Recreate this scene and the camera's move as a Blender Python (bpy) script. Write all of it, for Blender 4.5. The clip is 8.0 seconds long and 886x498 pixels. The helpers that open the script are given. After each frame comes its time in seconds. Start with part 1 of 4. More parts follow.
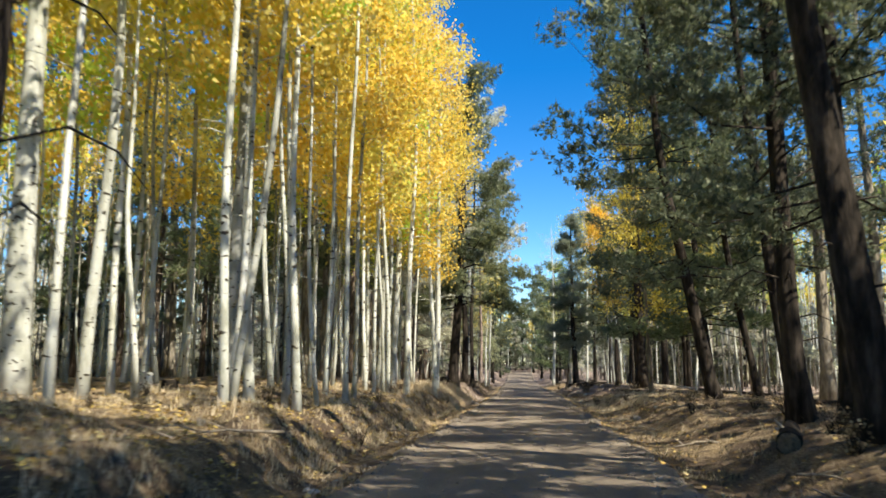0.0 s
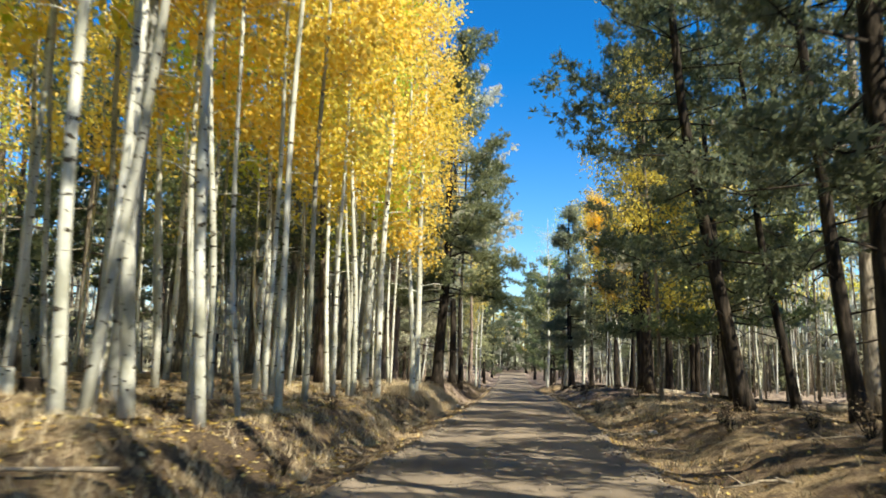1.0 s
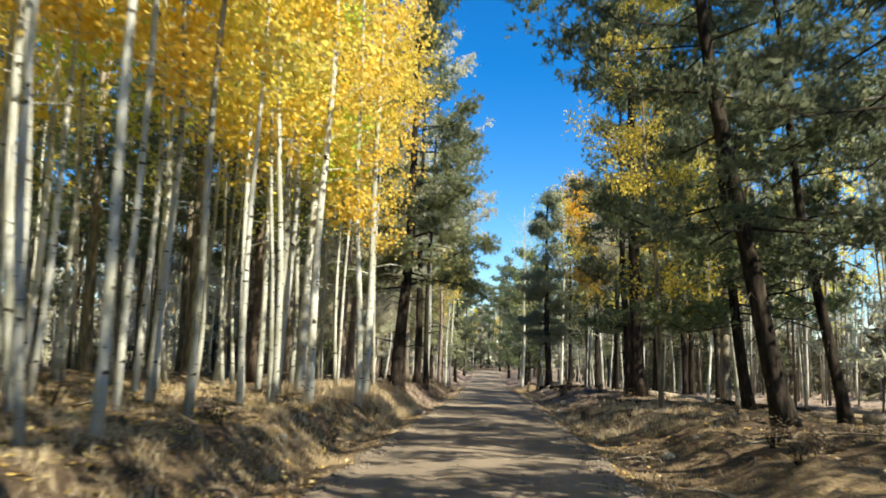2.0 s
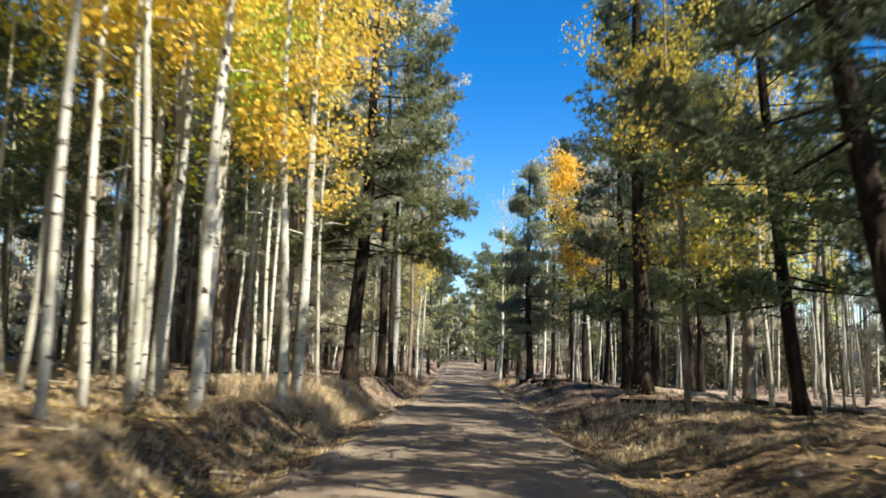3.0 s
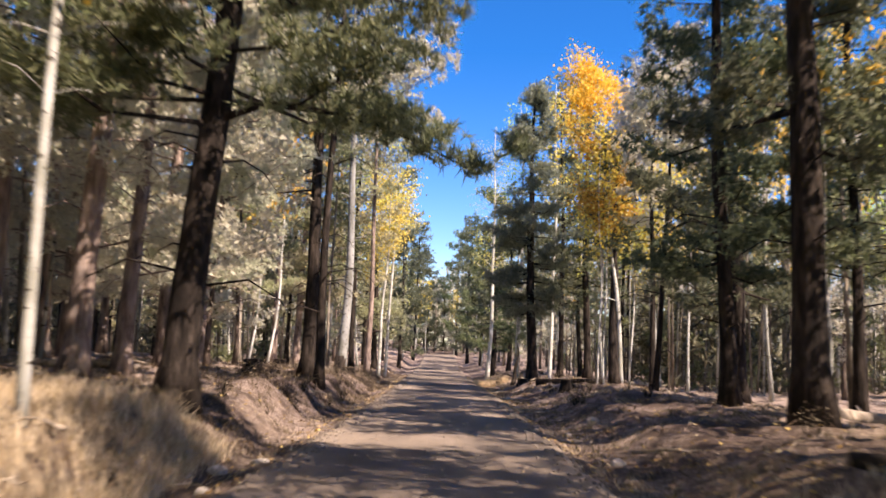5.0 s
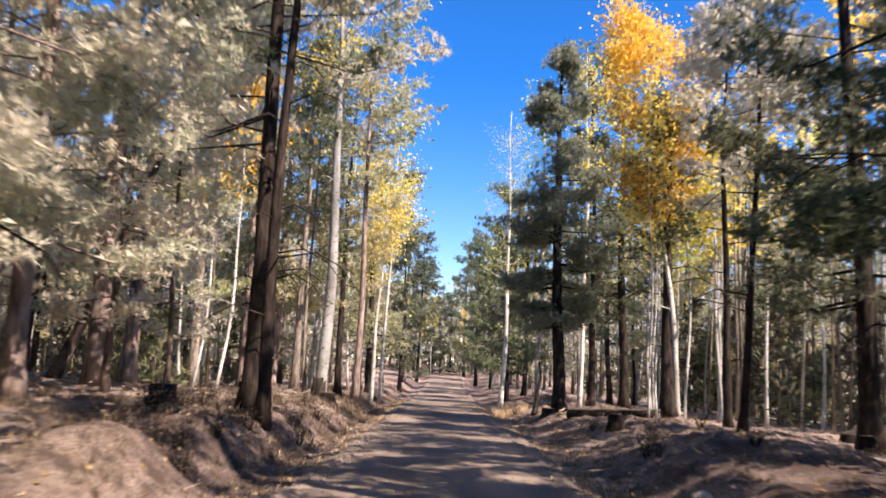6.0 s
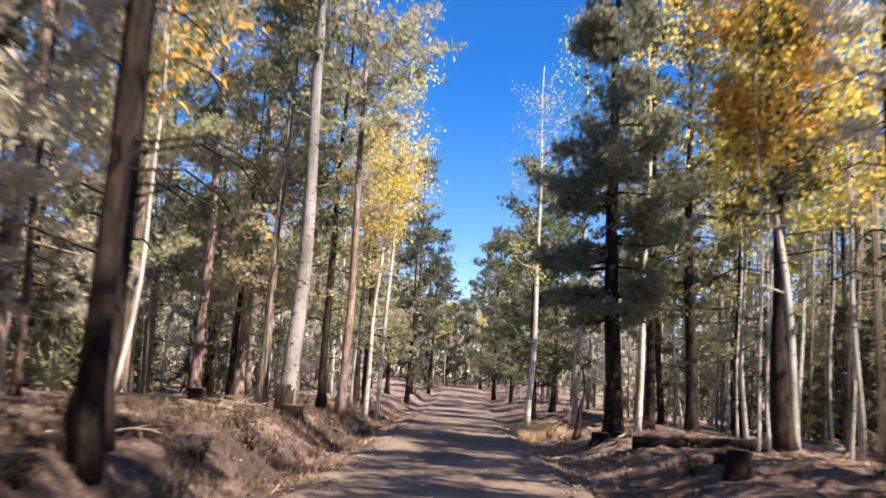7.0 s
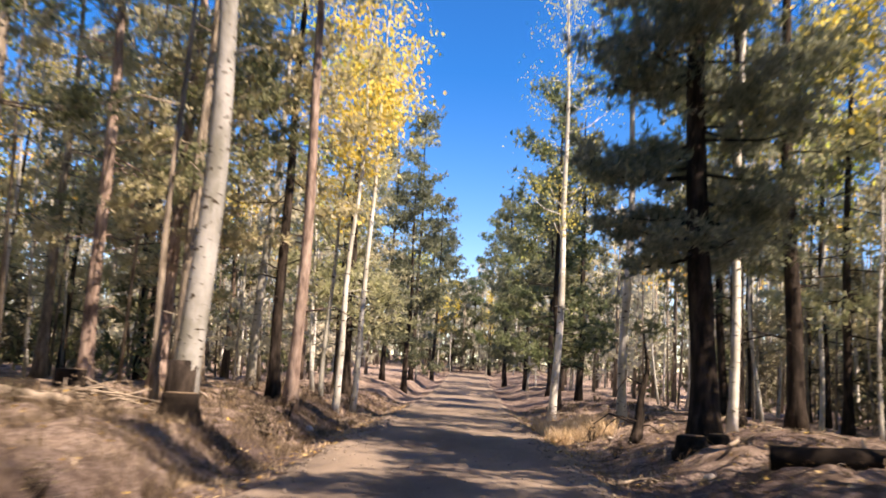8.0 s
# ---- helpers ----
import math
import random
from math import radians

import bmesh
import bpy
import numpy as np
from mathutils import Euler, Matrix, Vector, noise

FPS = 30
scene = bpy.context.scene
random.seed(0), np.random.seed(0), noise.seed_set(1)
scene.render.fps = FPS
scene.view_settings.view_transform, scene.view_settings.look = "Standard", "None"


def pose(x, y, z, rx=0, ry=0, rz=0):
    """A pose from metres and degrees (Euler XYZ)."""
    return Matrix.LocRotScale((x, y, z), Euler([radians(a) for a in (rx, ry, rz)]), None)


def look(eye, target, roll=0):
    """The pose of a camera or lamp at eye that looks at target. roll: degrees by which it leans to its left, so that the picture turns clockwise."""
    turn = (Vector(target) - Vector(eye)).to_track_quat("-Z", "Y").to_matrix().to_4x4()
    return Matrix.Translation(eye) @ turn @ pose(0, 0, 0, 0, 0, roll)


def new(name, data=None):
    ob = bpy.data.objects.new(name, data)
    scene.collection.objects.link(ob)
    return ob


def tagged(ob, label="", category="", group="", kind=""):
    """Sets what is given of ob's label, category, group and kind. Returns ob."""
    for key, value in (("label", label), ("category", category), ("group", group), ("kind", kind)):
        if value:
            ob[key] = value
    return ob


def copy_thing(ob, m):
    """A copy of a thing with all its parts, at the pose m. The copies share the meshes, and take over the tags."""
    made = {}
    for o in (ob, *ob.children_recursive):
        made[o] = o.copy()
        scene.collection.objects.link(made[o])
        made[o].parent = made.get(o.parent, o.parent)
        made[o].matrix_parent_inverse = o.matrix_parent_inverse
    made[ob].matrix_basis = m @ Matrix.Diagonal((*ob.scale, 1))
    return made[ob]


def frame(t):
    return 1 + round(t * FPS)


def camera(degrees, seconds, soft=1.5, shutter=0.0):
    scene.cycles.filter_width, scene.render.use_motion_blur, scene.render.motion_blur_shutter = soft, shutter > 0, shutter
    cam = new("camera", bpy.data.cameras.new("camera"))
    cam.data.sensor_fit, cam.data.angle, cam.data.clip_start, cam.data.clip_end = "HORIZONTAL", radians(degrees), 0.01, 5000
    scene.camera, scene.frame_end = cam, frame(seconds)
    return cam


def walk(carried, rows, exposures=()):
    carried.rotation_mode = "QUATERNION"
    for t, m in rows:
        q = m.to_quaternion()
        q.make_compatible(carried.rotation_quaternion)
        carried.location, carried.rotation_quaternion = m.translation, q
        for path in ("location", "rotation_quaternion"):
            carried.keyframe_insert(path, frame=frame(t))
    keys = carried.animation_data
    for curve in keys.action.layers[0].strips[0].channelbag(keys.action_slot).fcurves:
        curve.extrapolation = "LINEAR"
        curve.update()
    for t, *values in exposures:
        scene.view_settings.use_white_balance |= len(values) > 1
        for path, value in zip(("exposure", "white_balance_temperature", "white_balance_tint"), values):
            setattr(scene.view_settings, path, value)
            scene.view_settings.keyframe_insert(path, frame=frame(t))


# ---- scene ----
cam = camera(54.7, 8.0, soft=1.7, shutter=0.5)
METRES, EYE, TILT, LEAN, TURN = 72.0, 1.6, -3.08, -1.2, 5.5
ROWS = [
    (0.0, 0.0, 0.0, 0.0, 0.27, 11.46, 1.34),
    (0.5, 0.0038, 0.0405, 0.0026, 0.15, 11.33, 0.89),
    (1.0, 0.0077, 0.0808, 0.0053, -0.27, 11.37, 0.41),
    (1.5, 0.0126, 0.1269, 0.0084, -1.1, 11.31, 0.18),
    (3.0, 0.0287, 0.2854, 0.0176, -3.61, 10.62, 0.07),
    (3.5, 0.0344, 0.3494, 0.021, -4.23, 10.22, -0.04),
    (4.0, 0.0397, 0.4058, 0.0234, -4.66, 9.93, -0.22),
    (4.5, 0.0472, 0.4803, 0.027, -5.01, 9.87, -0.47),
    (6.0, 0.0681, 0.6933, 0.0402, -4.53, 11.47, -0.9),
    (6.5, 0.0747, 0.7637, 0.0437, -4.01, 12.11, -1.33),
    (7.0, 0.0816, 0.8423, 0.0463, -3.55, 12.3, -1.93),
    (7.5, 0.0883, 0.9186, 0.0488, -3.2, 12.04, -1.97),
    (8.0, 0.0959, 0.994, 0.0515, -3.0, 11.48, -1.7),
]
walk(cam, [(t, pose(0, 0, EYE, TILT, LEAN, TURN) @ pose(METRES * x, METRES * y, METRES * z, 90 + pitch, roll, yaw)) for t, x, y, z, yaw, pitch, roll in ROWS],
     exposures=[(0.0, 1.02, 7600, 4), (0.5, 1.04, 7850, 2), (1.5, 1.09, 8100, 1), (3.0, 1.08, 7850, 6), (4.5, 1.17, 8250, 26), (6.0, 1.3, 7850, 28), (6.5, 1.25, 7950, 29), (7.0, 1.17, 8000, 26), (8.0, 1.26, 9000, 26)])

# ---- light ----
SUN_ELEVATION, SUN_SIDE = 50.0, -38.0  # degrees; the sun stands to the right of the road and behind
sun_way = Vector((math.cos(radians(SUN_SIDE)) * math.cos(radians(SUN_ELEVATION)),
                  math.sin(radians(SUN_SIDE)) * math.cos(radians(SUN_ELEVATION)), math.sin(radians(SUN_ELEVATION))))
world = bpy.data.worlds.new("sky")
scene.world = world
world.use_nodes = True
sky = world.node_tree.nodes.new("ShaderNodeTexSky")
sky.sky_type, sky.sun_disc = "NISHITA", False
sky.sun_elevation, sky.sun_rotation = radians(SUN_ELEVATION), radians(90 - SUN_SIDE)
sky.altitude, sky.air_density, sky.dust_density, sky.ozone_density = 2000, 1.0, 0.0, 1.5
deep = world.node_tree.nodes.new("ShaderNodeHueSaturation")  # the clear, deep blue of high country
deep.inputs["Hue"].default_value, deep.inputs["Saturation"].default_value = 0.511, 1.5
world.node_tree.links.new(sky.outputs[0], deep.inputs["Color"])
world.node_tree.links.new(deep.outputs[0], world.node_tree.nodes["Background"].inputs[0])
world.node_tree.nodes["Background"].inputs[1].default_value = 0.128
sun = new("sun", bpy.data.lights.new("sun", "SUN"))
sun.data.energy, sun.data.angle, sun.data.color = 5.0, radians(0.5), (1.0, 0.93, 0.82)
sun.matrix_world = look(sun_way * 60, (0, 0, 0))


# ---- materials ----
def material(name, roughness=0.9):
    m = bpy.data.materials.new(name)
    m.use_nodes = True
    b = m.node_tree.nodes["Principled BSDF"]
    b.inputs["Roughness"].default_value = roughness
    b.inputs["Specular IOR Level"].default_value = 0.2
    return m, m.node_tree.nodes, m.node_tree.links, b


def noise_node(nodes, links, scale, detail=4, stretch=(1, 1, 1), rough=0.6):
    c = nodes.new("ShaderNodeTexCoord")
    mp = nodes.new("ShaderNodeMapping")
    mp.inputs["Scale"].default_value = stretch
    n = nodes.new("ShaderNodeTexNoise")
    n.inputs["Scale"].default_value, n.inputs["Detail"].default_value, n.inputs["Roughness"].default_value = scale, detail, rough
    links.new(c.outputs["Object"], mp.inputs[0])
    links.new(mp.outputs[0], n.inputs[0])
    return n


def ramp(nodes, links, source, stops):
    r = nodes.new("ShaderNodeValToRGB")
    e = r.color_ramp.elements
    while len(e) < len(stops):
        e.new(0.5)
    for k, (p, c) in zip(e, stops):
        k.position, k.color = p, (*c, 1)
    links.new(source, r.inputs[0])
    return r


def mixed(nodes, links, fac, a, b, how="MIX"):
    x = nodes.new("ShaderNodeMix")
    x.data_type, x.blend_type = "RGBA", how
    for socket, v in ((x.inputs[0], fac), (x.inputs[6], a), (x.inputs[7], b)):
        if hasattr(v, "links"):
            links.new(v, socket)
        elif isinstance(v, tuple):
            socket.default_value = (*v, 1)
        else:
            socket.default_value = v
    return x.outputs[2]


def bump(nodes, links, bsdf, source, strength, distance):
    b = nodes.new("ShaderNodeBump")
    b.inputs["Strength"].default_value, b.inputs["Distance"].default_value = strength, distance
    links.new(source, b.inputs["Height"])
    links.new(b.outputs[0], bsdf.inputs["Normal"])


def ground_material():
    m, n, l, b = material("forest floor", 0.95)
    big = noise_node(n, l, 0.22, 5)
    mid = noise_node(n, l, 1.7, 6, rough=0.7)
    fine = noise_node(n, l, 22, 5, rough=0.75)
    litter = ramp(n, l, fine.outputs[0], [(0.32, (0.035, 0.024, 0.017)), (0.48, (0.115, 0.084, 0.062)), (0.6, (0.24, 0.183, 0.135)), (0.72, (0.5, 0.43, 0.32))])
    straw = ramp(n, l, fine.outputs[0], [(0.32, (0.1, 0.07, 0.042)), (0.5, (0.37, 0.28, 0.18)), (0.72, (0.68, 0.58, 0.42))])
    place = n.new("ShaderNodeTexCoord")
    axes = n.new("ShaderNodeSeparateXYZ")
    l.new(place.outputs["Object"], axes.inputs[0])
    out = n.new("ShaderNodeMath")  # flats away from the road: dry grass, made paler for the sunlight there
    out.operation = "ABSOLUTE"
    l.new(axes.outputs["X"], out.inputs[0])
    open_land = n.new("ShaderNodeMapRange")
    open_land.inputs["From Min"].default_value, open_land.inputs["From Max"].default_value, open_land.inputs["To Max"].default_value = 6.5, 11.0, 0.23
    l.new(out.outputs[0], open_land.inputs["Value"])
    more = n.new("ShaderNodeMath")
    l.new(big.outputs[0], more.inputs[0])
    l.new(open_land.outputs[0], more.inputs[1])
    where = ramp(n, l, more.outputs[0], [(0.42, (0, 0, 0)), (0.62, (1, 1, 1))])
    c = mixed(n, l, where.outputs[0], litter.outputs[0], straw.outputs[0])
    # past the aspen grove a bluer tint puts the cooler light into the colour
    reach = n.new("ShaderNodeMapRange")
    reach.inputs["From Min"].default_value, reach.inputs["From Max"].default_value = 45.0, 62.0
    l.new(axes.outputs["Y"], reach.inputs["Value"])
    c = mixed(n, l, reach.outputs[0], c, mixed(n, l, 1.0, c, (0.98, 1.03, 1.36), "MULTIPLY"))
    dirt = ramp(n, l, mid.outputs[0], [(0.46, (0, 0, 0)), (0.6, (0.85, 0.85, 0.85))])
    c = mixed(n, l, dirt.outputs[0], c, (0.085, 0.062, 0.052))
    l.new(c, b.inputs["Base Color"])
    bump(n, l, b, fine.outputs[0], 1.0, 0.1)
    return m


def road_material():
    m, n, l, b = material("gravel road", 0.92)
    big = noise_node(n, l, 0.6, 5, (1, 0.35, 1))
    fine = noise_node(n, l, 40, 4, rough=0.8)
    grit = n.new("ShaderNodeTexVoronoi")
    grit.inputs["Scale"].default_value = 28
    c0 = n.new("ShaderNodeTexCoord")
    l.new(c0.outputs["Object"], grit.inputs[0])
    base = ramp(n, l, fine.outputs[0], [(0.3, (0.122, 0.107, 0.096)), (0.55, (0.23, 0.203, 0.182)), (0.72, (0.36, 0.32, 0.29))])
    tint = ramp(n, l, big.outputs[0], [(0.35, (0.66, 0.64, 0.62)), (0.65, (1.18, 1.13, 1.06))])
    c = mixed(n, l, 1.0, base.outputs[0], tint.outputs[0], "MULTIPLY")
    stone = ramp(n, l, grit.outputs["Distance"], [(0.0, (1, 1, 1)), (0.12, (0, 0, 0))])
    c = mixed(n, l, stone.outputs[0], c, (0.4, 0.37, 0.33))
    l.new(c, b.inputs["Base Color"])
    bump(n, l, b, fine.outputs[0], 0.7, 0.03)
    return m


def aspen_bark_material(name, tones):
    m, n, l, b = material(name, 0.75)
    info = n.new("ShaderNodeObjectInfo")
    tone = ramp(n, l, info.outputs["Random"], list(zip((0.0, 0.45, 1.0), tones)))
    blotch = noise_node(n, l, 2.2, 4, (1, 1, 0.35))
    dull = ramp(n, l, blotch.outputs[0], [(0.38, (0.5, 0.5, 0.45)), (0.6, (1, 1, 1))])
    c = mixed(n, l, 1.0, tone.outputs[0], dull.outputs[0], "MULTIPLY")
    scar = noise_node(n, l, 3.0, 3, (1.6, 1.6, 3.4), 0.5)
    dark = ramp(n, l, scar.outputs[0], [(0.615, (0, 0, 0)), (0.66, (1, 1, 1))])
    c = mixed(n, l, dark.outputs[0], c, (0.045, 0.038, 0.03))
    line = noise_node(n, l, 9.0, 3, (1, 1, 7), 0.6)
    thin = ramp(n, l, line.outputs[0], [(0.66, (0, 0, 0)), (0.74, (0.7, 0.7, 0.7))])
    c = mixed(n, l, thin.outputs[0], c, (0.13, 0.115, 0.09))
    l.new(c, b.inputs["Base Color"])
    bump(n, l, b, scar.outputs[0], 0.35, 0.03)
    return m


def pine_bark_material(name, tones):
    m, n, l, b = material(name, 0.92)
    plate = noise_node(n, l, 6.0, 5, (1, 1, 0.22), 0.65)
    big = noise_node(n, l, 1.3, 3, (1, 1, 0.5))
    c = ramp(n, l, plate.outputs[0], [(0.36, tones[0]), (0.5, tones[1]), (0.66, tones[2])]).outputs[0]
    tint = ramp(n, l, big.outputs[0], [(0.35, (0.7, 0.68, 0.68)), (0.65, (1.15, 1.1, 1.05))])
    c = mixed(n, l, 1.0, c, tint.outputs[0], "MULTIPLY")
    l.new(c, b.inputs["Base Color"])
    bump(n, l, b, plate.outputs[0], 1.0, 0.07)
    return m


def leaf_material(name, tones, glow, variety=0.3, sheen=0.08):
    m, n, l, b = material(name, 0.8 if sheen < 0.2 else 0.5)
    b.inputs["Specular IOR Level"].default_value = sheen
    g = n.new("ShaderNodeNewGeometry")
    info = n.new("ShaderNodeObjectInfo")
    c = ramp(n, l, g.outputs["Random Per Island"], tones).outputs[0]
    shade = ramp(n, l, info.outputs["Random"], [(0.0, (1 - variety, 1.0, 1 - variety)), (0.5, (1, 1, 1)), (1.0, (1.0, 1 - variety * 0.55, 1 - variety))])
    c = mixed(n, l, 1.0, c, shade.outputs[0], "MULTIPLY")
    l.new(c, b.inputs["Base Color"])
    t = n.new("ShaderNodeBsdfTranslucent")
    l.new(c, t.inputs[0])
    s = n.new("ShaderNodeMixShader")
    s.inputs[0].default_value = glow
    l.new(b.outputs[0], s.inputs[1])
    l.new(t.outputs[0], s.inputs[2])
    l.new(s.outputs[0], n["Material Output"].inputs[0])
    return m


def plain_material(name, a, c, scale, roughness=0.9, stretch=(1, 1, 1)):
    m, n, l, b = material(name, roughness)
    f = noise_node(n, l, scale, 5, stretch, 0.7)
    l.new(ramp(n, l, f.outputs[0], [(0.32, a), (0.68, c)]).outputs[0], b.inputs["Base Color"])
    bump(n, l, b, f.outputs[0], 0.6, 0.03)
    return m


GROUND = ground_material()
ROAD = road_material()
ASPEN_BARK = aspen_bark_material("aspen bark", [(0.4, 0.42, 0.41), (0.6, 0.635, 0.635), (0.75, 0.785, 0.8)])
# darker copy of aspen bark, with the shade on two trunks in its colour
SHADED_ASPEN_BARK = aspen_bark_material("shaded aspen bark", [(0.28, 0.3, 0.31), (0.32, 0.34, 0.355), (0.36, 0.385, 0.4)])
# set near black: shade on the facing trunk sides is in this colour
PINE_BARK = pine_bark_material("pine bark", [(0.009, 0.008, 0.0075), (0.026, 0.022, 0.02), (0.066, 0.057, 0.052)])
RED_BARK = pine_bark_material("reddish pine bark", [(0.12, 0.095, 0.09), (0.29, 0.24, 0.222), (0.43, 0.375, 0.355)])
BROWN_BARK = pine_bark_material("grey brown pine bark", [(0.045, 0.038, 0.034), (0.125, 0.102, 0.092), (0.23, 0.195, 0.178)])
GREY_BARK = pine_bark_material("grey young bark", [(0.11, 0.1, 0.085), (0.24, 0.225, 0.2), (0.4, 0.38, 0.34)])
GOLD = leaf_material("golden aspen leaves", [(0.0, (0.78, 0.56, 0.1)), (0.4, (0.88, 0.69, 0.16)), (0.8, (0.93, 0.79, 0.26)), (1.0, (0.9, 0.83, 0.34))], 0.6, 0.14)
GOLDEN = leaf_material("deep golden aspen leaves", [(0.0, (0.76, 0.48, 0.06)), (0.4, (0.87, 0.6, 0.11)), (0.8, (0.93, 0.7, 0.17)), (1.0, (0.92, 0.76, 0.26))], 0.5, 0.0)
LEMON = leaf_material("lemon aspen leaves", [(0.0, (0.72, 0.55, 0.12)), (0.5, (0.84, 0.7, 0.2)), (1.0, (0.86, 0.78, 0.32))], 0.5, 0.0)
LIME = leaf_material("yellow green aspen leaves", [(0.0, (0.72, 0.62, 0.12)), (0.5, (0.83, 0.77, 0.22)), (1.0, (0.76, 0.79, 0.28))], 0.6)
AMBER = leaf_material("amber aspen leaves", [(0.0, (0.7, 0.46, 0.09)), (0.5, (0.83, 0.62, 0.16)), (1.0, (0.9, 0.73, 0.26))], 0.5)
# leaf colour with the shade of the crown's underside in it
SHADED_GOLD = leaf_material("shaded golden aspen leaves", [(0.0, (0.5, 0.28, 0.05)), (0.5, (0.66, 0.42, 0.1)), (1.0, (0.76, 0.55, 0.17))], 0.4, 0.0)
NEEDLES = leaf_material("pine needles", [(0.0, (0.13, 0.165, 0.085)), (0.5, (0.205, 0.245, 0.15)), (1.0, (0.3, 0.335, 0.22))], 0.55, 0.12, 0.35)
# darker copy of the pine needles, with shade put into the colour
SHADED_NEEDLES = leaf_material("dark conifer needles", [(0.0, (0.095, 0.12, 0.078)), (0.5, (0.15, 0.182, 0.125)), (1.0, (0.23, 0.265, 0.19))], 0.5, 0.12, 0.2)
FIR_NEEDLES = leaf_material("blue green dark conifer needles", [(0.0, (0.18, 0.215, 0.16)), (0.5, (0.265, 0.305, 0.235)), (1.0, (0.38, 0.42, 0.33))], 0.55, 0.1, 0.3)
# paler than real needles: sunlight on the crowns is in this colour
LIT_NEEDLES = leaf_material("sunlit pine needles", [(0.0, (0.54, 0.54, 0.455)), (0.5, (0.64, 0.635, 0.545)), (1.0, (0.72, 0.71, 0.62))], 0.56, 0.07, 0.5)
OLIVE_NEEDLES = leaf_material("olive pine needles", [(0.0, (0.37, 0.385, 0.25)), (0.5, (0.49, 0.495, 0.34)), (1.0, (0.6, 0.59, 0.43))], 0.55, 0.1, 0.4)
DRY_NEEDLES = leaf_material("dry grey brown undergrowth", [(0.0, (0.12, 0.105, 0.085)), (0.5, (0.2, 0.18, 0.145)), (1.0, (0.3, 0.275, 0.225))], 0.3, 0.1)
STRAW = leaf_material("dry grass", [(0.0, (0.43, 0.35, 0.24)), (0.5, (0.62, 0.53, 0.39)), (1.0, (0.76, 0.68, 0.54))], 0.35, 0.1)
BROWN_GRASS = leaf_material("brown grass and weeds", [(0.0, (0.07, 0.054, 0.043)), (0.6, (0.165, 0.133, 0.102)), (1.0, (0.35, 0.305, 0.24))], 0.3, 0.1)
LITTER = leaf_material("fallen leaves", [(0.0, (0.12, 0.07, 0.035)), (0.5, (0.38, 0.25, 0.1)), (0.8, (0.62, 0.45, 0.16)), (1.0, (0.7, 0.6, 0.4))], 0.2, 0.1)
TWIGS = leaf_material("twig litter", [(0.0, (0.05, 0.036, 0.026)), (0.6, (0.2, 0.15, 0.11)), (1.0, (0.55, 0.48, 0.38))], 0.0, 0.05)
DEAD_WOOD = plain_material("weathered grey wood", (0.12, 0.1, 0.08), (0.42, 0.37, 0.31), 7, 0.9, (1, 1, 0.2))
# darkened to near black so the colour holds the shade logs lie in
LOG_BARK = plain_material("log bark with shade in its colour", (0.006, 0.005, 0.004), (0.026, 0.021, 0.018), 6, 0.95, (1, 1, 0.4))
CUT_WOOD = plain_material("cut wood", (0.07, 0.052, 0.038), (0.21, 0.165, 0.12), 14)
ROCK = plain_material("grey rock", (0.22, 0.2, 0.18), (0.6, 0.57, 0.52), 5)
PEBBLE = plain_material("gravel stones", (0.12, 0.1, 0.085), (0.3, 0.27, 0.235), 3)


# ---- ground shape ----
def smooth(a, b, v):
    t = np.clip((v - a) / (b - a), 0, 1)
    return t * t * (3 - 2 * t)


def bend(y):
    """How far the road's middle stands to the right of the y axis."""
    y = np.asarray(y, float)
    return -0.2 - 0.9 * smooth(66, 118, y) - 0.012 * np.clip(y - 115, 0, 90)


def wobble(x, y, size):
    k = 6.283 / size
    return (np.sin(k * x + 1.3 * np.sin(k * 0.61 * y + 2.1)) + np.sin(k * 0.83 * y + 1.7 * np.sin(k * 0.47 * x + 0.4)) + np.sin(k * 0.71 * (x + y) + 4.0)) / 3


def rise(y):
    """The land climbs a little past the straight."""
    return 0.0003 * np.clip(np.asarray(y, float) - 105, 0, 120) ** 2


MOUNDS = [(-5.2, 15.6, 1.0, 0.3), (-4.7, 63.0, 1.5, 0.42), (-4.4, 66.8, 1.3, 0.35), (-4.6, 30.5, 1.3, 0.25), (-4.4, 83.0, 1.4, 0.3), (5.6, 71.0, 1.6, 0.2), (-4.7, 46.0, 1.5, 0.2), (4.6, 88.5, 1.2, 0.2)]


def ground_height(x, y):
    x, y = np.asarray(x, float), np.asarray(y, float)
    u = x - bend(y)
    far = smooth(78, 92, y)
    left = -0.16 * smooth(2.5, 3.3, -u) + (0.92 - 0.25 * far) * smooth(3.4 + 0.3 * wobble(x, y, 9), 5.0, -u) + (0.3 - 0.1 * far) * smooth(5, 8, -u) + 0.35 * smooth(8, 14, -u) * (1 - far)
    right = -0.14 * smooth(2.5, 3.1, u) + 0.6 * smooth(3.2, 5.6, u) + 0.2 * smooth(5.5, 8, u) - 0.35 * smooth(8, 13, u)
    z = np.where(u < 0, left, right) + rise(y)
    off = smooth(2.9, 4.5, np.abs(u))
    z = z + off * (0.11 * wobble(x, y, 5.3) + 0.09 * wobble(x + 7, y, 1.9) + 0.075 * wobble(y, x, 0.83) + 0.03 * wobble(x + 3, y, 0.47))
    z = z + 9 * smooth(55, 150, np.abs(x))  # sides raised to close low sky gaps in the camera's view
    z = z - 0.07 * (1 - smooth(2.35, 2.75, np.abs(u)))
    for mx, my, mr, mh in MOUNDS:
        z = z + mh * np.exp(-((x - mx) ** 2 + (y - my) ** 2) / (mr * mr) * 1.6)
    return z


